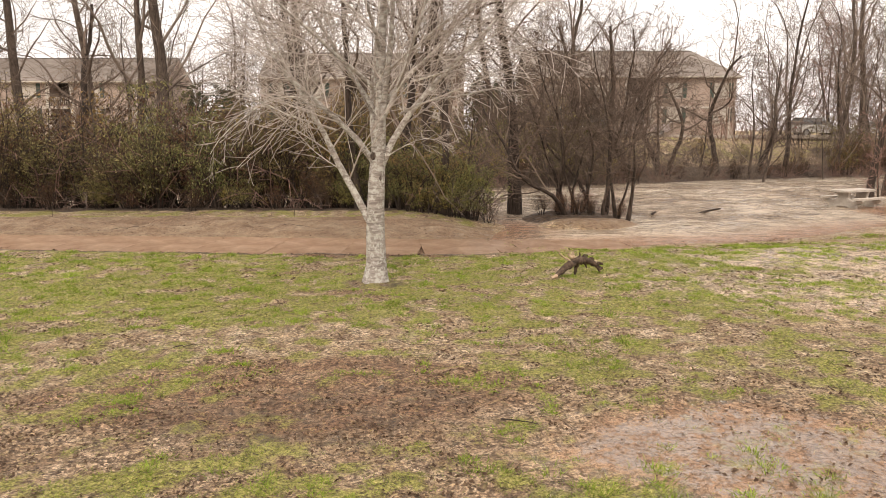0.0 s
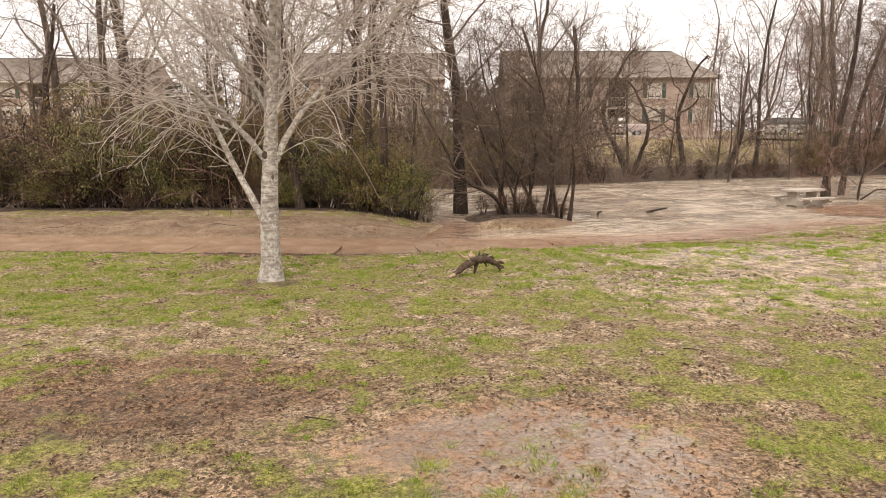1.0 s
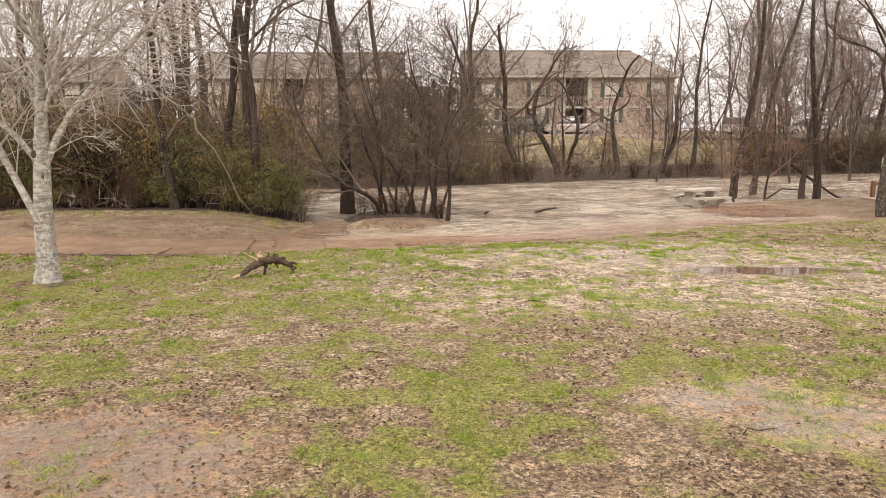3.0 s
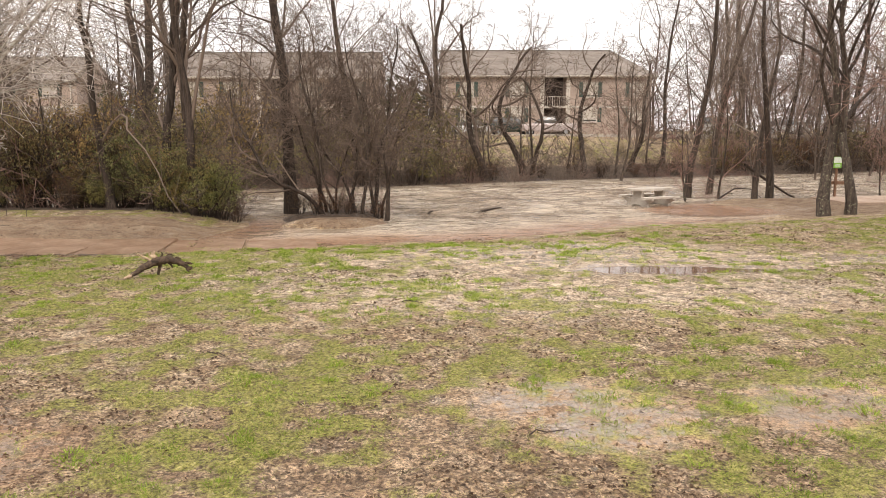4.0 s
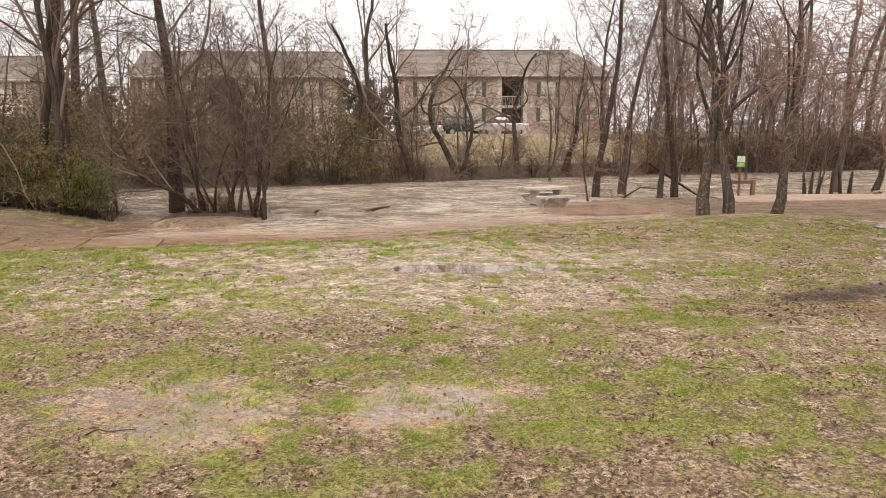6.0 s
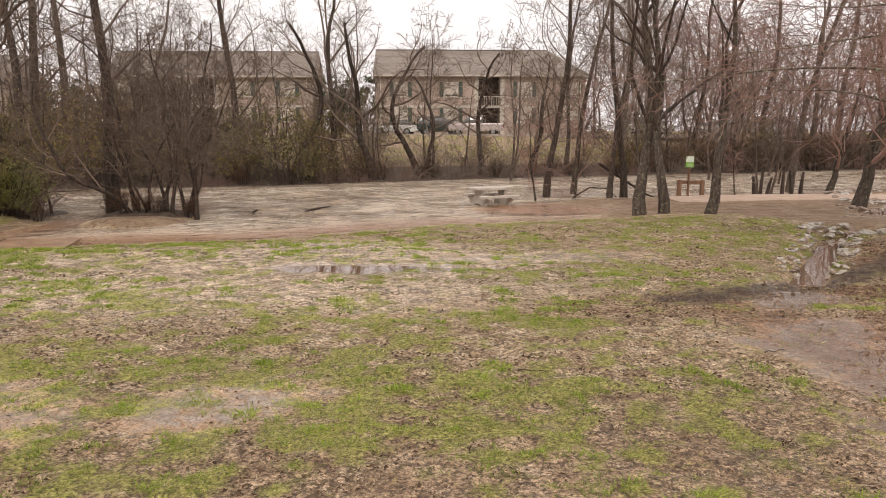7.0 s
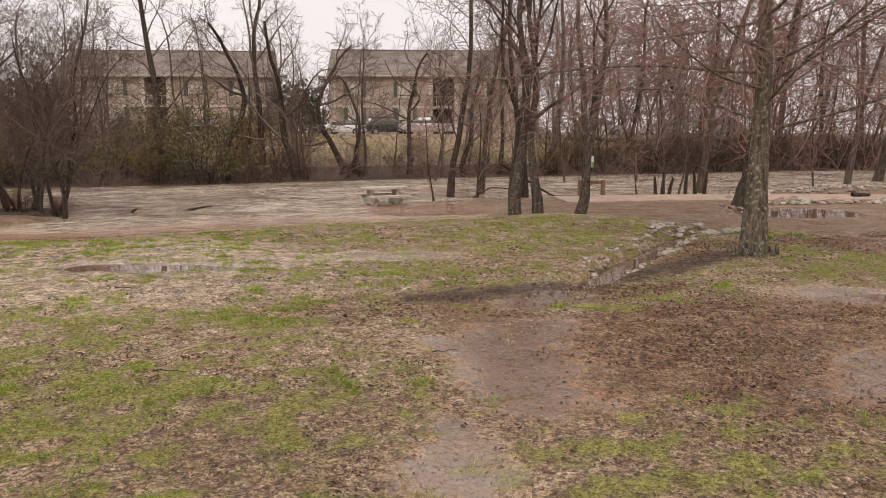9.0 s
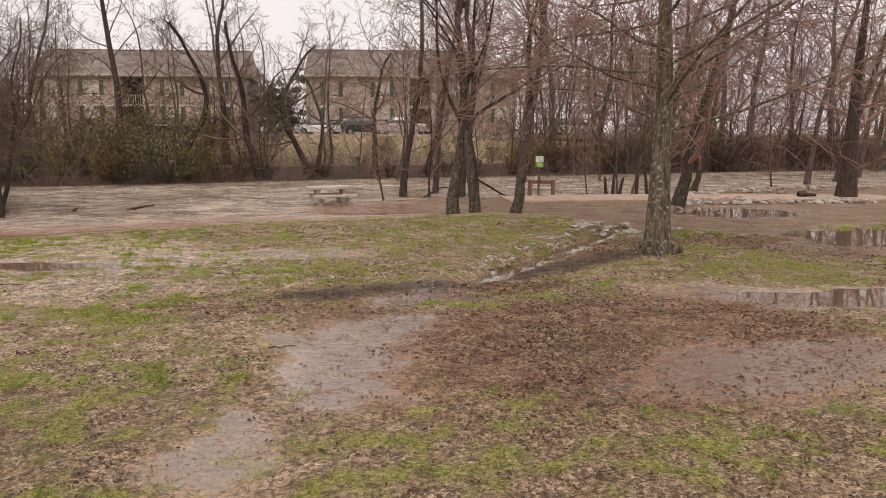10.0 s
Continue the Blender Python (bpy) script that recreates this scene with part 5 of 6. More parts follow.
# copies along the banks: model, x, y, turn, size
COPIES = [(tall_c, 22.75, 34.1, 90, 0.85), (tall_b, 23.35, 33.9, 200, 0.95), (tall_c, 32.7, 37.6, 40, 1.2), (lean_a, 34.6, 37.4, -25, 0.7),
          (sap_a, 21.3, 34.6, 70, 1.2), (sap_a, 28.5, 34.0, 10, 0.8), (sap_b, 30.4, 36.0, 130, 1.0), (sap_b, 31.2, 36.4, 30, 0.9), (sap_a, 41, 42, 0, 1.2), (tall_c, 44, 44, 0, 1.2),
          (bend_b, -24.7, 45, 60, 0.85), (grey_a, -23.0, 50, 30, 1.0), (bend_a, -21.3, 43, 200, 1.05), (grey_b, -18.2, 44.5, 80, 1.2), (tall_a, -8.2, 43.5, 10, 1.2),
          (bend_b, -9.6, 47.5, 220, 0.85), (tall_c, -2.4, 46, 60, 1.0),
          (tall_a, 3.1, 46.5, 10, 1.0), (crook, 6.6, 46.2, 290, 1.1), (crook, 13.9, 48.2, 80, 1.05), (crook, 14.6, 48.6, 200, 0.8), (bend_a, 21.5, 51.6, 170, 0.8),
          (tall_d, 24.5, 54, 60, 1.05), (grey_b, 28.0, 54, 100, 1.1), (grey_a, 31, 56, 40, 0.95), (tall_b, 34.5, 57, 320, 1.15), (bend_a, 38.0, 58, 260, 1.0), (tall_a, 41, 60, 250, 1.1),
          (grey_b, 45, 60, 10, 1.2), (grey_a, 49, 63, 200, 1.0), (tall_d, 53, 64, 0, 1.3), (bend_b, 58, 66, 0, 0.8), (lean_a, 47, 46, 0, 1.2), (tall_c, 52, 52, 0, 1.3), (grey_b, 63, 68, 80, 1.2),
          *[(sap_b, -22 + 2.6 * k, 44 + (k * 7) % 11, 47 * k, 0.8 + 0.07 * (k * 5 % 9)) for k in range(24)],
          (grey_a, -29, 47, 70, 1.0), (grey_b, -33, 50, 170, 1.2), (tall_a, -27, 42, 270, 1.1)]
for model, x, y, turn, size in COPIES:
    copy_thing(model, stand(x, y, turn, size))
rng = np.random.default_rng(61)
back_a = tree("background_tree", stand(-40, 100), "hazy bare tree beyond the apartment houses", 43, BACK, 15, 0.14, GREYSET, group="background trees")
back_b = tree("background_tree", stand(60, 100), "hazy bare tree beyond the apartment houses", 44, BACK, 13, 0.12, (M_GREYBARK, M_DARK, M_TWIG), lean=(0.1, 0), group="background trees")
back_c = tree("background_tree", stand(55, 70), "bare tree with russet twigs across the river", 45, BACK, 12, 0.085, (M_DARK, M_DARK, M_TWIG_RED), group="background trees")
for k in range(30):
    model = (back_a, back_b)[k % 2]
    x, y = rng.uniform(-75, 110), rng.uniform(98, 135)
    copy_thing(model, stand(x, y, rng.uniform(0, 360), rng.uniform(0.8, 1.15)))
for k in range(48):
    x = 31 + 49 * (k + rng.uniform()) / 48
    copy_thing((back_c, back_b, back_c)[k % 3], stand(x, float(np.interp(x, (35, 80), (57, 67))) + 9 * rng.uniform(), rng.uniform(0, 360), rng.uniform(0.7, 1.15)))
for k in range(24):
    copy_thing((back_c, back_a)[k % 2], stand(34 + 62 * (k + rng.uniform()) / 24, rng.uniform(80, 108), rng.uniform(0, 360), rng.uniform(0.9, 1.3)))
for x, y, s in ((35, 79, 0.9), (37.5, 86, 1.0), (40, 80, 0.85), (42.5, 90, 1.05), (45, 84, 0.95), (48, 92, 1.1), (51, 86, 1.0), (55, 94, 1.1), (36, 96, 1.2)):
    copy_thing(back_b if x % 2 else back_a, stand(x, y, 50 * x, s))
for k in range(8):
    x = -34 + 44 * (k + rng.uniform()) / 8
    copy_thing((back_b, back_a)[k % 2], stand(x, rng.uniform(60, 69), rng.uniform(0, 360), rng.uniform(0.6, 0.95)))

# ---------------------------------------------------------------- shrubs
privet = [shrub("privet_shrub", stand(-3.0, 27.4), "dense dark evergreen privet by the riverbank", 71, 3.4, 2.0, 4300, 0.085, M_PRIVET, M_DARK, 16, group="privet hedge"),
          shrub("privet_shrub", stand(-0.6, 26.8), "dense evergreen privet with olive leaves by the riverbank", 72, 3.0, 1.9, 4000, 0.08, M_PRIVET, M_DARK, 15, group="privet hedge"),
          shrub("privet_shrub", stand(-5.6, 27.6), "dense olive-green shrub by the riverbank", 73, 3.4, 2.0, 4000, 0.08, M_OLIVE, M_DARK, 16, group="privet hedge")]
fresh = shrub("privet_shrub", stand(1.0, 25.5, 0, 0.62), "yellow-green leafy shrub at the end of the hedge", 74, 3.0, 1.7, 3200, 0.085, M_FRESH, M_DARK, 13, group="privet hedge")
for x, y, s in ((0.75, 25.6, 1.0), (0.2, 25.3, 0.8), (-0.9, 25.4, 0.5), (-7.5, 26.3, 0.5), (-3.4, 26.2, 0.6), (-12.0, 26.5, 0.6)):
    copy_thing(fresh, stand(x, y, 70 * x, s))
for x, y, s in ((-5.2, 41.4, 1.4), (-3.0, 41.6, 1.5), (-0.9, 42.2, 1.4), (1.2, 42.8, 1.25), (3.4, 43.2, 1.1), (7.5, 44.5, 0.9), (-12, 41.5, 1.0), (28.0, 53.0, 0.9)):
    copy_thing(fresh, stand(x, y, 50 * x, s))
rng = np.random.default_rng(75)
for k in range(26):
    x = -19 + 18.7 * (k % 13) / 12 + rng.normal(0, 0.5)
    y = (27.1 if k < 13 else 28.7) + rng.normal(0, 0.4)
    s = rng.uniform(0.75, 1.2)
    copy_thing(privet[int(rng.choice(3, p=(0.35, 0.25, 0.4)))], stand(x, y, rng.uniform(0, 360), s, 0, rng.uniform(0.6, 1.3)))
for x, y, s, k in ((1.0, 25.6, 0.45, 0), (0.4, 25.5, 0.75, 1), (-0.5, 25.4, 0.8, 2), (-1.3, 25.6, 0.75, 0)):
    copy_thing(privet[k], stand(x, y, 40 * k + 70, s))
dead = shrub("withered_shrub", stand(-11, 26.4), "low shrub with withered russet leaves by the riverbank", 77, 2.4, 1.7, 2400, 0.075, M_RUSSET, M_DARK, 14, group="privet hedge")
for x, y, s in ((-15, 26.6, 1.1), (-8.6, 26.4, 0.6), (-4.6, 26.6, 0.55), (-13, 28.0, 1.7), (-2.0, 26.3, 0.5), (1.5, 25.5, 0.42), (3.5, 26.5, 0.38), (4.1, 26.1, 0.34), (4.7, 26.2, 0.36), (5.2, 26.2, 0.3), (6.2, 26.4, 0.3), (-17.0, 27.5, 1.7), (-6.9, 27.4, 1.5), (-9.8, 28.2, 1.7), (-4.2, 28.4, 1.6)):
    copy_thing(dead, stand(x, y, 90 * x, s))

# ragged low growth at the foot of the hedge
rng = np.random.default_rng(79)
for k in range(13):
    copy_thing((dead, privet[0], dead)[k % 3], stand(-18.5 + 18.8 * k / 12 + rng.normal(0, 0.3), 26.0 + rng.normal(0, 0.25), rng.uniform(0, 360), rng.uniform(0.3, 0.5) * (0.8 if k % 3 == 1 else 1.0)))
# thin bare stems standing out of the hedge
for k in range(11):
    copy_thing(sap_b, stand(-18.5 + 19 * k / 10 + rng.normal(0, 0.6), rng.uniform(26.6, 28.6), rng.uniform(0, 360), rng.uniform(0.7, 1.0)))


canes = [brush("thicket", stand(-7, 41.5), "tangled leafless brown thicket on the riverbank", 81, 2.6, 3.2, 38, M_TWIG_DARK, "riverbank thickets"),
         brush("thicket", stand(8.5, 45.5), "tangled leafless russet thicket on the riverbank", 82, 2.4, 3.4, 38, M_TWIG_RED, "riverbank thickets"),
         brush("thicket", stand(15, 49.5), "tangled grey-brown thicket on the riverbank", 83, 2.8, 3.4, 38, M_TWIG_GREY, "riverbank thickets")]
far_leafy = shrub("bank_shrub", stand(1.5, 44), "olive-leaved shrub overhanging the far bank", 84, 3.0, 2.4, 2300, 0.11, M_OLIVE, M_GREYBARK, 14, group="riverbank thickets")
far_x = np.array([p[0] for p in FAR_SHORE[::-1]], float)
far_y = np.array([p[1] for p in FAR_SHORE[::-1]], float)
rng = np.random.default_rng(85)
for k in range(68):
    x = -30 + 100 * (k % 34) / 33 + rng.normal(0, 0.6)
    y = float(np.interp(x, far_x, far_y)) + (0.4 if k < 34 else 3.4) + rng.uniform(-0.4, 1.6)
    pick = canes[int(rng.integers(3))] if rng.uniform() < (0.7 if x > 9 else 0.62) else far_leafy
    if k >= 34 and 8 < x < 28:
        continue
    copy_thing(pick, stand(x, y, rng.uniform(0, 360), rng.uniform(0.85, 1.35) * (1.25 if x < 7 else 0.72 if x < 29 else 0.95)))
for k in range(26):
    x = -30 + 40 * (k % 13) / 12 + rng.normal(0, 0.6)
    y = float(np.interp(x, far_x, far_y)) + (6.5 if k < 13 else 10) + rng.uniform(-1, 1.5)
    copy_thing(far_leafy if rng.uniform() < 0.5 else canes[int(rng.integers(3))], stand(x, y, rng.uniform(0, 360), rng.uniform(1.1, 1.6)))
for k in range(12):
    x = 7.5 + 20 * k / 11 + rng.normal(0, 0.5)
    copy_thing((far_leafy, canes[0], far_leafy, canes[2])[k % 4], stand(x, float(np.interp(x, far_x, far_y)) + rng.uniform(2.5, 8), rng.uniform(0, 360), rng.uniform(0.45, 0.75)))
for k in range(30):
    x = 5 + 50 * k / 29 + rng.normal(0, 0.5)
    copy_thing(dead, stand(x, float(np.interp(x, far_x, far_y)) + rng.uniform(0.5, 1.3), rng.uniform(0, 360), rng.uniform(0.4, 0.75) * (1.0 if x < 28 else 1.8)))
for x, y, s in ((5.6, 84.5, 2.6), (7.2, 87, 2.3), (4.4, 88, 2.0), (-25, 86, 2.4), (-28, 88, 2.2)):
    if x == 5.6:
        cedar = shrub("cedar", stand(x, y, 0, s), "dark evergreen cedar between the apartment houses", 86, 2.5, 1.1, 4200, 0.10, M_CEDAR, M_DARK, 14, "tree")
    else:
        copy_thing(cedar, pose(x, y, at_land(x, y), 0, 0, 50 * x) @ Matrix.Scale(s / 2.6, 4))
for k in range(16):
    copy_thing(canes[k % 2], stand(-19.5 + 18 * k / 15 + rng.normal(0, 0.5), rng.uniform(28.2, 29.2), rng.uniform(0, 360), rng.uniform(1.0, 1.5)))
for k in range(26):
    x = -6 + 60 * k / 25 + rng.normal(0, 0.5)
    copy_thing(canes[int(rng.integers(3))], stand(x, float(np.interp(x, far_x, far_y)) + rng.uniform(0.1, 0.9), rng.uniform(0, 360), rng.uniform(0.4, 0.7)))
for k in range(17):
    copy_thing(canes[(1, 0, 1, 2)[k % 4]], stand(29 + 52 * k / 16 + rng.normal(0, 0.8), rng.uniform(60, 72), rng.uniform(0, 360), rng.uniform(1.8, 3.0)))
for x, y, s in ((20.9, 34.6, 0.4), (4.6, 27.2, 0.5), (6.0, 27.3, 0.42)):
    copy_thing(canes[1], stand(x, y, 60 * x, s))

# ---------------------------------------------------------------- picnic table
table = thing("picnic_table", pose(17.1, 31.2, -0.31, 0, 0, 24), "white concrete picnic table standing in flood water", "picnic table")


def rounded_slab(long, wide, thick, y, z, r):
    """A cast slab with rounded corners and worn edges."""
    bm = bmesh.new()
    rim = []
    for cx, cy, a0 in ((1, 1, 0), (-1, 1, 90), (-1, -1, 180), (1, -1, 270)):
        for k in range(6):
            a = radians(a0 + 18 * k)
            rim.append((cx * (long / 2 - r) + r * math.cos(a), y + cy * (wide / 2 - r) + r * math.sin(a)))
    low, high = [bm.verts.new((*q, z - thick / 2)) for q in rim], [bm.verts.new((*q, z + thick / 2)) for q in rim]
    bm.faces.new(low[::-1])
    bm.faces.new(high)
    for i in range(len(rim)):
        j = (i + 1) % len(rim)
        bm.faces.new((low[i], low[j], high[j], high[i]))
    bmesh.ops.bevel(bm, geom=[e for e in bm.edges if abs(e.verts[0].co.z - e.verts[1].co.z) < 1e-6], offset=thick * 0.25, segments=2, affect="EDGES")
    return bm


part("tabletop", rounded_slab(1.9, 0.8, 0.085, 0, 0.75, 0.2), M_CONCRETE, table)
for s in (-1, 1):
    part("bench", rounded_slab(1.85, 0.31, 0.075, s * 0.74, 0.45, 0.12), M_CONCRETE, table)
    # a cast pedestal: arms to the benches, spread feet and an arch between them
    half = [(0.0, 0.12), (0.22, 0.12), (0.38, 0.0), (0.64, 0.0), (0.61, 0.2), (0.9, 0.34), (0.9, 0.415), (0.46, 0.36), (0.24, 0.46), (0.3, 0.71), (0.0, 0.71)]
    outline = half + [(-y, z) for y, z in half[-2:0:-1]]
    leg = bmesh.new()
    faces = [leg.faces.new([leg.verts.new((s * 0.55 + dx, y, z)) for y, z in outline]) for dx in (-0.07, 0.07)]
    for i in range(len(outline)):
        j = (i + 1) % len(outline)
        leg.faces.new((faces[0].verts[i], faces[0].verts[j], faces[1].verts[j], faces[1].verts[i]))
    bmesh.ops.recalc_face_normals(leg, faces=leg.faces)
    bmesh.ops.bevel(leg, geom=[e for e in leg.edges if e.calc_face_angle(0) > 1.0], offset=0.015, segments=1, affect="EDGES")
    part("leg", leg, M_CONCRETE, table)

# ---------------------------------------------------------------- trail sign and timber frame
sign = thing("trail_sign", pose(26.15, 33.6, at_land(26.15, 33.6)), "small green and white notice on a wooden post", "sign")
part("post", box(0.09, 0.09, 1.5, 0, 0, 0.72, 0.01), M_WOOD, sign)
board = part("board", box(0.36, 0.03, 0.5, 0, -0.06, 1.62, 0.008), M_SIGN_GREEN, sign)
part("white_panel", box(0.34, 0.008, 0.25, 0, -0.08, 1.73), M_SIGN_WHITE, board, "white upper half of the notice")
marks = bmesh.new()
for k, w in enumerate((0.22, 0.26, 0.2)):
    box(w, 0.006, 0.022, 0, -0.0805, 1.52 - 0.045 * k, bm=marks)
part("text_bars", marks, M_SIGN_WHITE, board)
rack = thing("timber_barrier", pose(26.3, 33.65, at_land(26.3, 33.65) - 0.02), "low brown timber barrier of two posts and a beam", "barrier")
for x in (-0.52, 0.52):
    part("post", box(0.17, 0.17, 0.86, x, 0.05, 0.4, 0.02), M_WOOD, rack)
part("beam", box(1.0, 0.09, 0.15, 0, 0.05, 0.72, 0.015), M_WOOD, rack)

# ---------------------------------------------------------------- fallen wood
log = thing("fallen_branch", stand(2.72, 14.92, 20, 0.9), "broken weathered branch stump lying on the grass", "log")


def gnarled(name, mat, pts, rad, seed, parent, label="", sides=11, rough=0.22):
    """A knotty length of wood along a smooth line through pts."""
    rng = np.random.default_rng(seed)
    pts, n = np.array(pts, float), 5 * len(pts)
    at = np.linspace(0, len(pts) - 1, n)
    line = np.stack([np.interp(at, np.arange(len(pts)), pts[:, i]) for i in range(3)], 1)
    line[1:-1] = (line[:-2] + 2 * line[1:-1] + line[2:]) / 4 + rng.normal(0, 0.004, (n - 2, 3))
    tb = Tubes()
    tb.add(line, np.interp(at, np.arange(len(rad)), rad), sides)
    ring = tb.v[0].reshape(n, sides, 3)
    knots = 1 + rough * rng.normal(0, 1, (n, sides, 1)) * 0.5 + rough * rng.normal(0, 1, (1, sides, 1)) * 0.5
    tb.v[0] = (line[:, None, :] + (ring - line[:, None, :]) * knots).reshape(-1, 3)
    return child(name, tb.mesh(name, mat), parent, label)


gnarled("stem", M_DRIFT, [(-0.6, -0.14, 0.05), (-0.4, -0.08, 0.16), (-0.2, -0.03, 0.27), (0.0, 0.0, 0.33), (0.2, 0.03, 0.325), (0.4, 0.05, 0.25), (0.53, 0.06, 0.17)], (0.045, 0.068, 0.09, 0.096, 0.086, 0.074, 0.05), 400, log)
gnarled("torn_wood", M_RAWWOOD, [(-0.74, -0.2, 0.015), (-0.64, -0.16, 0.04), (-0.5, -0.11, 0.1)], (0.025, 0.045, 0.04), 401, log, "pale torn heartwood", 8, 0.35)
SNAGS = [([(-0.06, 0.0, 0.36), (-0.14, 0.02, 0.45), (-0.12, 0.03, 0.53)], 0.05, M_RAWWOOD), ([(-0.1, 0.0, 0.38), (-0.2, 0.02, 0.44), (-0.22, 0.02, 0.49)], 0.04, M_RAWWOOD),
         ([(-0.18, 0, 0.33), (-0.27, 0.03, 0.39), (-0.38, 0.02, 0.45), (-0.47, 0, 0.53)], 0.032, M_RAWWOOD), ([(0.0, 0, 0.38), (0.06, 0.0, 0.45), (0.04, 0.0, 0.51)], 0.022, M_DRIFT),
         ([(0.12, 0.02, 0.37), (0.17, 0.02, 0.45), (0.26, 0.02, 0.44), (0.28, 0.02, 0.4)], 0.02, M_DRIFT), ([(0.3, 0.03, 0.33), (0.36, 0.02, 0.37), (0.42, 0, 0.34)], 0.032, M_DRIFT),
         ([(0.02, 0, 0.29), (-0.02, 0.03, 0.16), (-0.05, 0.02, 0.0)], 0.045, M_DRIFT), ([(0.16, 0, 0.29), (0.22, 0.03, 0.22), (0.25, 0.02, 0.15)], 0.03, M_DRIFT),
         ([(0.5, 0.05, 0.2), (0.58, 0.03, 0.24), (0.66, 0.0, 0.21)], 0.045, M_DRIFT), ([(0.52, 0.05, 0.16), (0.6, 0.0, 0.1), (0.66, 0, 0.13)], 0.042, M_DRIFT), ([(0.55, 0.05, 0.14), (0.57, 0, 0.06), (0.6, 0, 0.01)], 0.036, M_DRIFT)]
for k, (pts, r, mat) in enumerate(SNAGS):
    gnarled("snag", mat, pts, np.linspace(r, r * 0.5, len(pts)), 410 + k, log, "", 8, 0.3)


def stick(name, label, pts, r, mat=None, category="driftwood"):
    tb = Tubes()
    tb.add(pts, np.linspace(r, r * 0.5, len(pts)), 6)
    return tagged(new(name, tb.mesh(name, mat or M_DRIFT)), label, category)


stick("drift_log", "dark driftwood log sticking out of the river", [(9.4, 28.5, -0.42), (9.9, 28.65, -0.22), (10.4, 28.8, -0.12), (10.75, 28.9, -0.08)], 0.06, M_DARK)
stick("drift_stump", "small dark stump showing above the flood water", [(7.95, 28.4, -0.45), (7.98, 28.4, -0.22), (8.12, 28.4, -0.15)], 0.07, M_DARK)
stick("fallen_limb", "bent fallen limb arching out of the water", [(21.0, 33.8, -0.2), (21.8, 34.0, 0.25), (22.6, 34.2, 0.2), (23.1, 34.2, -0.2)], 0.04, M_DARK)
stick("fallen_limb", "long leaning dead limb at the river's edge", [(22.3, 34.3, 1.3), (23.6, 34.6, 0.5), (24.6, 34.8, -0.1), (25.0, 34.9, -0.25)], 0.07, M_DARK)
for x, y, h, lean in ((29.3, 33.9, 0.75, -0.1), (29.6, 34.0, 0.95, 0.08), (29.9, 34.0, 0.7, 0.2), (30.9, 34.6, 1.0, 0.02), (31.5, 34.9, 1.0, -0.15), (31.9, 34.9, 0.9, 0.1)):
    stick("snag_stump", "dead broken stump standing at the river's edge", [(x, y, -0.3), (x + lean * 0.5, y, h * 0.5), (x + lean, y, h)], 0.1, M_DARK, "stump")
stick("timber_baulk", "short dark timber lying on the rubble", [(37.0, 31.6, 0.13), (37.4, 31.62, 0.14), (37.8, 31.65, 0.13)], 0.12, M_DARK)


# ---------------------------------------------------------------- twigs lying about
rng = np.random.default_rng(120)
for x, y, L in ((9.0, 6.9, 0.45), (15.4, 8.8, 0.35), (7.6, 12.5, 0.4), (0.6, 7.3, 0.4), (1.6, 17.3, 0.5), (-0.9, 18.2, 0.4), (18.6, 9.4, 0.35), (22.8, 8.4, 0.3), (-4.6, 21.6, 0.7), (-9.8, 21.9, 0.9), (13.2, 13.4, 0.4), (5.2, 9.6, 0.3), (25.6, 9.6, 0.3), (-3.6, 9.7, 0.3)):
    a = rng.uniform(-0.6, 0.6)
    line = [(x + L * f * math.cos(a) + rng.normal(0, 0.015), y + L * f * math.sin(a) + rng.normal(0, 0.03)) for f in (0, 0.25, 0.5, 0.75, 1)]
    stick("fallen_twig", "dark broken twig lying on the wet ground", [(*q, at_land(*q, 0.012 + 0.012 * (k % 2))) for k, q in enumerate(line)], 0.008, M_DARK, "twig")
for x, y in ((18.3, 5.9), (16.9, 6.3), (24.4, 9.4), (12.0, 7.2), (21.5, 9.2), (14.4, 6.6), (6.2, 11.3), (27.0, 9.4), (10.8, 10.4), (20.9, 6.9), (-1.2, 11.7), (8.2, 16.8)):
    v, f = leaf_cards(rng, np.array([(0, 0, 0.01), (0.015, 0.01, 0.014)]), 0.085, 0.6, 3.0)
    v[:, 2] *= 0.25
    ob = new("dry_leaf", mesh_arrays("dry_leaf", v, f, M_STRAW))
    ob.matrix_basis = pose(x, y, at_land(x, y, 0.015))
    tagged(ob, "pale curled dry leaf on the ground", "leaf")


# ---------------------------------------------------------------- stones
def stone_mesh(seed, mat):
    rng = np.random.default_rng(seed)
    bm = bmesh.new()
    bmesh.ops.create_icosphere(bm, subdivisions=1, radius=0.5)
    for v in bm.verts:
        v.co *= rng.uniform(0.75, 1.15)
        v.co.z *= 0.7
    me = bpy.data.meshes.new("stone")
    bm.to_mesh(me)
    bm.free()
    me.materials.append(mat)
    return me


STONES = [stone_mesh(200 + k, M_STONE if k < 5 else M_STONE_RED) for k in range(9)]


def lay_stone(parent, rng, x, y, s, z=None, pale=False):
    me = STONES[int(rng.integers(5 if pale else 9))]
    h = at_land(x, y) if z is None else z
    child("stone", me, parent, "", pose(x, y, h + 0.11 * s, rng.uniform(-20, 20), rng.uniform(-20, 20), rng.uniform(0, 360)) @ Matrix.Diagonal((s * rng.uniform(0.8, 1.5), s, s * rng.uniform(0.6, 1.0), 1)))


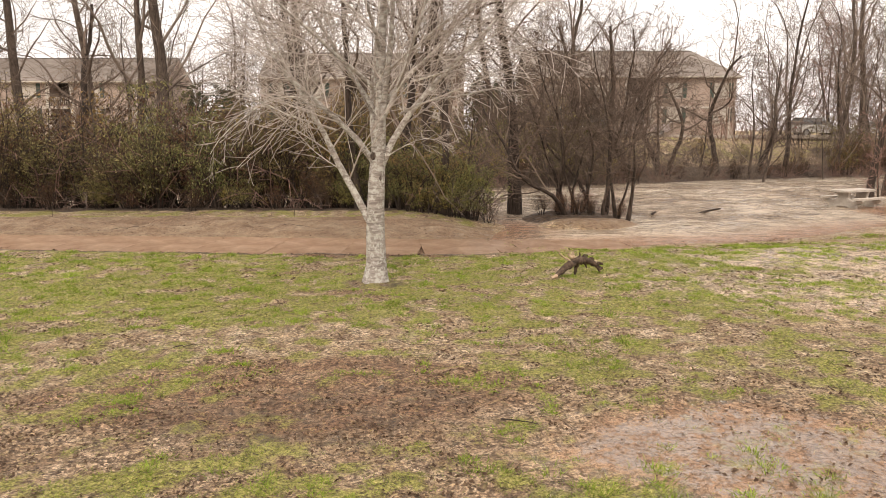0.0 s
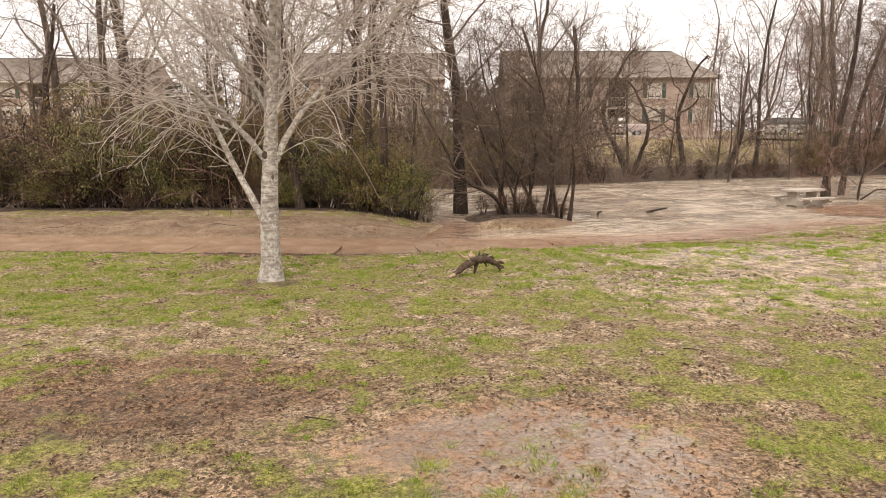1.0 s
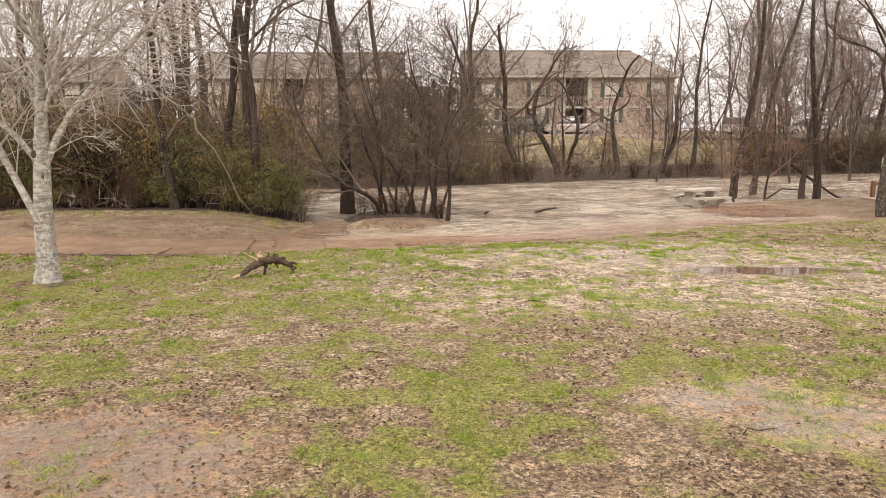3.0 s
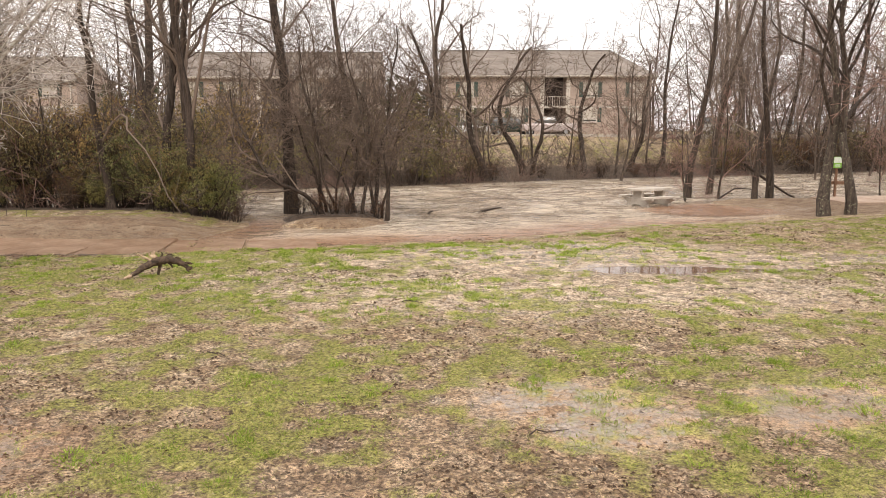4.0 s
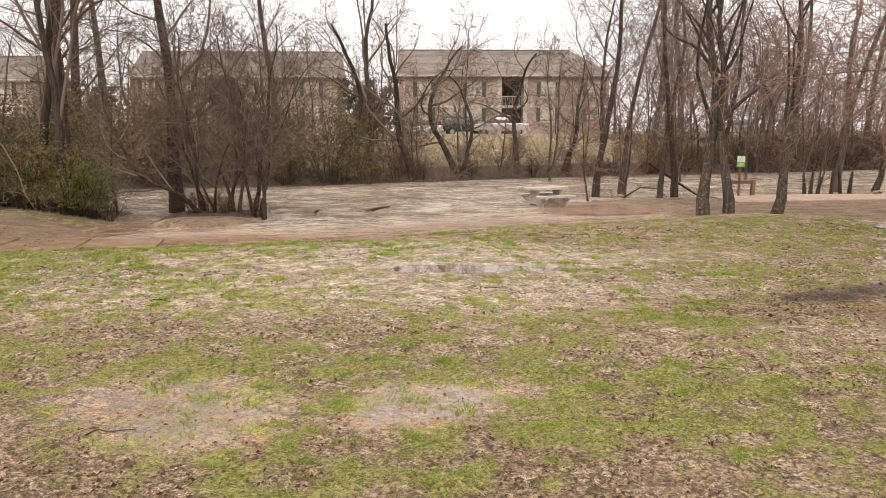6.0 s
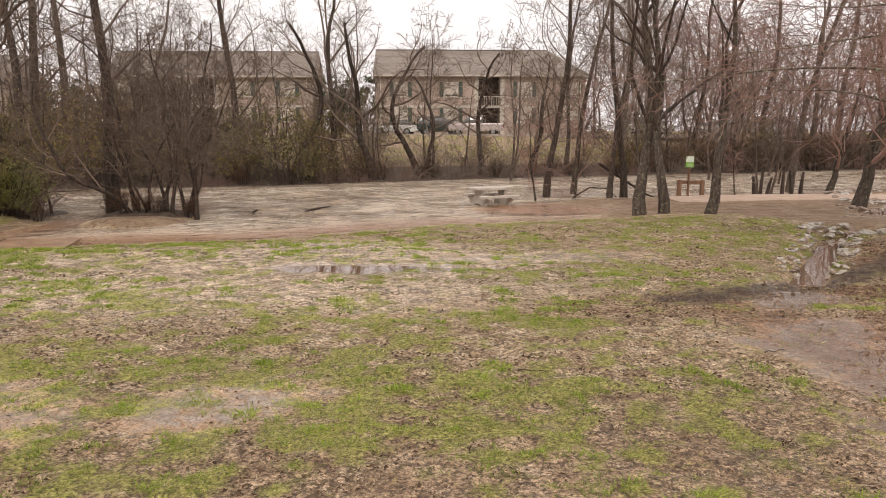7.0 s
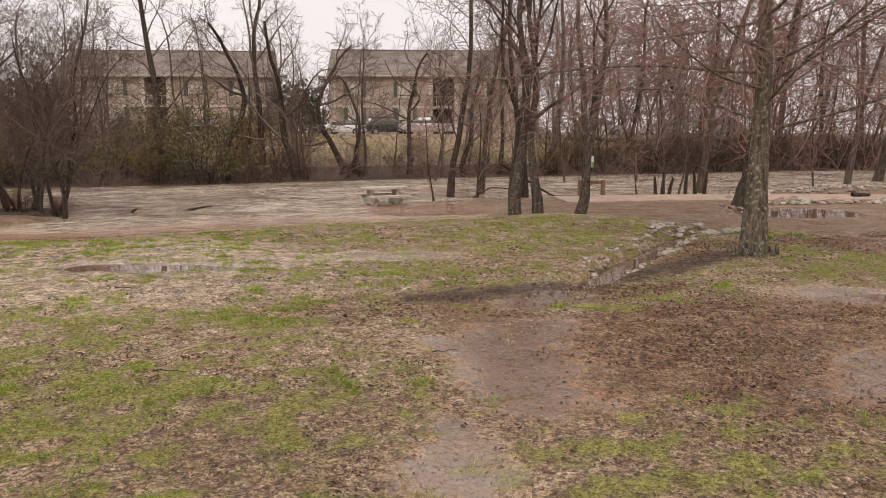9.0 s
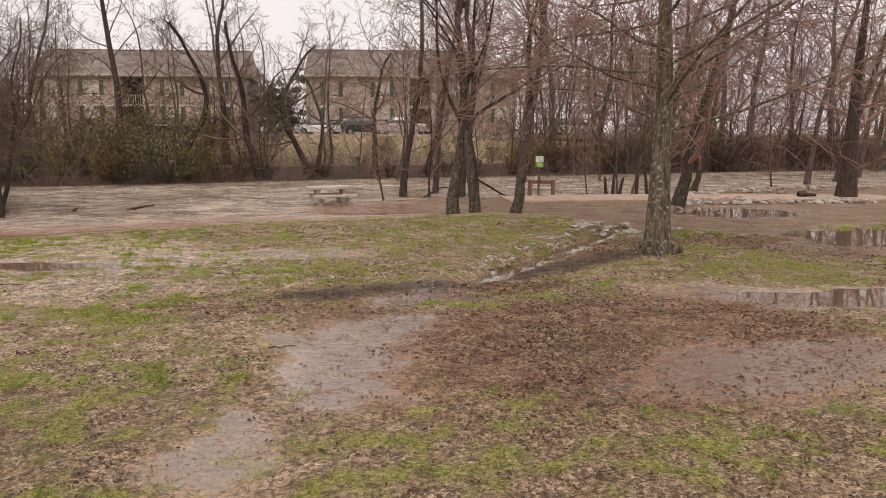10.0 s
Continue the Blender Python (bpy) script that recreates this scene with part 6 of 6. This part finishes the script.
rng = np.random.default_rng(90)
lining = thing("ditch_lining", pose(0, 0, 0), "pale loose stones lining the ditch on both sides", "stones", "", "structure")
for k in range(150):
    u = 0.88 * rng.uniform() ** 1.25
    seg = min(int(u * 4), 3)
    g = u * 4 - seg
    (ax, ay), (bx, by) = DITCH[seg], DITCH[seg + 1]
    n = unit(np.array((by - ay, ax - bx)))
    off = (rng.uniform(0.28, 0.75) if u < 0.8 else rng.uniform(0.1, 0.6)) * rng.choice((-1, 1))
    lay_stone(lining, rng, ax + (bx - ax) * g + n[0] * off, ay + (by - ay) * g + n[1] * off, rng.uniform(0.1, 0.25) * (1.1 - 0.4 * u), pale=rng.uniform() < 0.3)
for k in range(16):
    lay_stone(lining, rng, 26.0 + 1.9 * k / 15 + rng.normal(0, 0.1), 20.4 + 0.5 * k / 15 + rng.normal(0, 0.15), rng.uniform(0.22, 0.42), pale=True)
for k in range(10):
    lay_stone(lining, rng, 25.0 + 1.0 * k / 9, 21.2 + 0.7 * k / 9 + rng.normal(0, 0.1), rng.uniform(0.2, 0.34), pale=True)
rubble = thing("rubble_bank", pose(0, 0, 0), "bank of loose pale rubble stones by the river", "stones", "", "structure")
for k in range(290):
    if k < 170:
        x, y = 31.0 + 8.0 * rng.uniform(), 0
        y = 28.3 + 0.1 * (x - 31) + abs(rng.normal(0, 1.0))
    else:
        x = rng.uniform(31.8, 44)
        y = 33.4 + 0.42 * (x - 31.8) + rng.normal(0, 1.0)
    lay_stone(rubble, rng, x, y, rng.uniform(0.14, 0.42))
for k in range(14):
    lay_stone(rubble, rng, 29.6 + rng.uniform(0, 1.8), 26.9 + rng.normal(0, 0.5), rng.uniform(0.15, 0.35))


# ---------------------------------------------------------------- grass, straw and fallen leaves
def scatter(rng, n, x0, x1, y0, y1):
    """Places on the lawn, thinned with the distance."""
    y = y0 + (y1 - y0) * rng.uniform(0, 1, n) ** 1.45
    return rng.uniform(x0, x1, n), y


def tufts(name, label, mat, n, per, height, spread_r, lying, seed, keep, category):
    """Short single blades in loose clumps."""
    rng = np.random.default_rng(seed)
    x, y = scatter(rng, n, -11, 37, 4.6, 24)
    ok = keep(rng, x, y)
    x, y = x[ok], y[ok]
    size = rng.uniform(0.5, 1.4, len(x)) * (1 + 0.02 * y)
    x, y, size = np.repeat(x, per), np.repeat(y, per), np.repeat(size, per)
    k = len(x)
    off = rng.normal(0, spread_r, (k, 2)) * size[:, None]
    x, y = x + off[:, 0], y + off[:, 1]
    z = land(x, y)
    a = rng.uniform(0, 6.28, k)
    grown = height * rng.uniform(0.4, 1.4, k) * size
    w = (0.0022 + 0.0004 * y) * (0.6 + 0.4 * size)
    lean = off * 0.4 + rng.normal(0, lying, (k, 2)) * height
    base = np.stack([x, y, z - 0.006], 1)
    dx = np.stack([np.cos(a) * w, np.sin(a) * w, np.zeros(k)], 1)
    tip = base + np.stack([lean[:, 0], lean[:, 1], grown], 1)
    v = np.stack([base - dx, base + dx, tip], 1).reshape(-1, 3)
    ob = new(name, mesh_arrays(name, v, np.arange(3 * k).reshape(-1, 3), mat))
    return tagged(ob, label, category, "", "stuff")


def keep_green(rng, x, y):
    g, mud, wet, sand, duff_shade = masks(x, y)
    return (0.95 * turf_cover(x, y, g) ** 1.4 + 0.02 > rng.uniform(0, 1, len(x))) & (sand < 0.3) & (duff_shade < 0.4)


def keep_straw(rng, x, y):
    g, mud, wet, sand, duff_shade = masks(x, y)
    return (rng.uniform(0, 1, len(x)) > 0.1 + 0.6 * mud + 0.2 * g + 0.5 * film_cover(x, y)) & (sand < 0.3) & (fbm(x, y, 0.5, 66, 3) > 0.42)


tufts("green_grass", "short bright-green winter grass in ragged patches", M_BLADE, 120000, 8, 0.022, 0.04, 1.2, 301, keep_green, "grass")


def keep_clump(rng, x, y):
    g, mud, wet, sand, duff_shade = masks(x, y)
    return (g > 0.1) & (bell(x, y, 22.2, 21.2, 4.8, 4.8) < 0) & (bell(x, y, 27.6, 15.4, 3.6, 3.0) < 0) & (sand < 0.2) & (duff_shade < 0.3) & (fbm(x, y, 2.0, 71, 2) + 0.45 * g > 0.68) & (clods(x, y) > 0.5)


tufts("green_grass", "small lush clumps of fresh green grass", M_LUSH, 9000, 50, 0.034, 0.045, 0.9, 304, keep_clump, "grass")
tufts("dry_grass", "flattened straw-coloured dead grass", M_STRAW, 62000, 6, 0.014, 0.07, 2.2, 302, keep_straw, "grass")


def leaves_on_ground(n, seed):
    """Rotten curled leaves and bits of bark, tilted as they fell."""
    rng = np.random.default_rng(seed)
    x, y = scatter(rng, n, -11, 37, 4.6, 22)
    g, mud, wet, sand, duff_shade = masks(x, y)
    drift = fbm(x, y, 1.2, 67, 3) + 0.7 * (fbm(x, y, 0.35, 69, 2) - 0.5)
    ok = (rng.uniform(0, 1, n) < 0.55 + 0.4 * mud - 0.75 * turf_cover(x, y, g) - 0.9 * film_cover(x, y)) & ((sand < 0.3) | (rng.uniform(0, 1, n) < 0.15)) & (drift > rng.uniform(0.35, 0.6, n))
    x, y = x[ok], y[ok]
    k = len(x)
    s = rng.uniform(0.009, 0.026, k) * (1 + 0.03 * y) * np.where(rng.uniform(0, 1, k) < 0.06, 1.3, 1.0)
    c = np.stack([x, y, land(x, y) + 0.25 * s], 1)
    a = rng.uniform(0, 6.28, k)
    d = np.stack([np.cos(a) * s, np.sin(a) * s, rng.normal(0, 0.26, k) * s], 1)
    e = np.stack([-np.sin(a) * s * 0.42, np.cos(a) * s * 0.42, rng.normal(0, 0.25, k) * s], 1)
    lift = np.stack([np.zeros(k), np.zeros(k), rng.uniform(0.1, 0.5, k) * s], 1)
    v = np.stack([c - d, c + e + lift, c + d, c - e + lift], 1).reshape(-1, 3)
    i = np.arange(k)[:, None] * 4
    f = np.concatenate([i + np.array([[0, 1, 2]]), i + np.array([[0, 2, 3]])], 1).reshape(-1, 3)
    tagged(new("leaf_litter", mesh_arrays("leaf_litter", v, f, M_LITTER)), "brown fallen leaves scattered over wet ground", "leaves", "", "stuff")


leaves_on_ground(270000, 303)
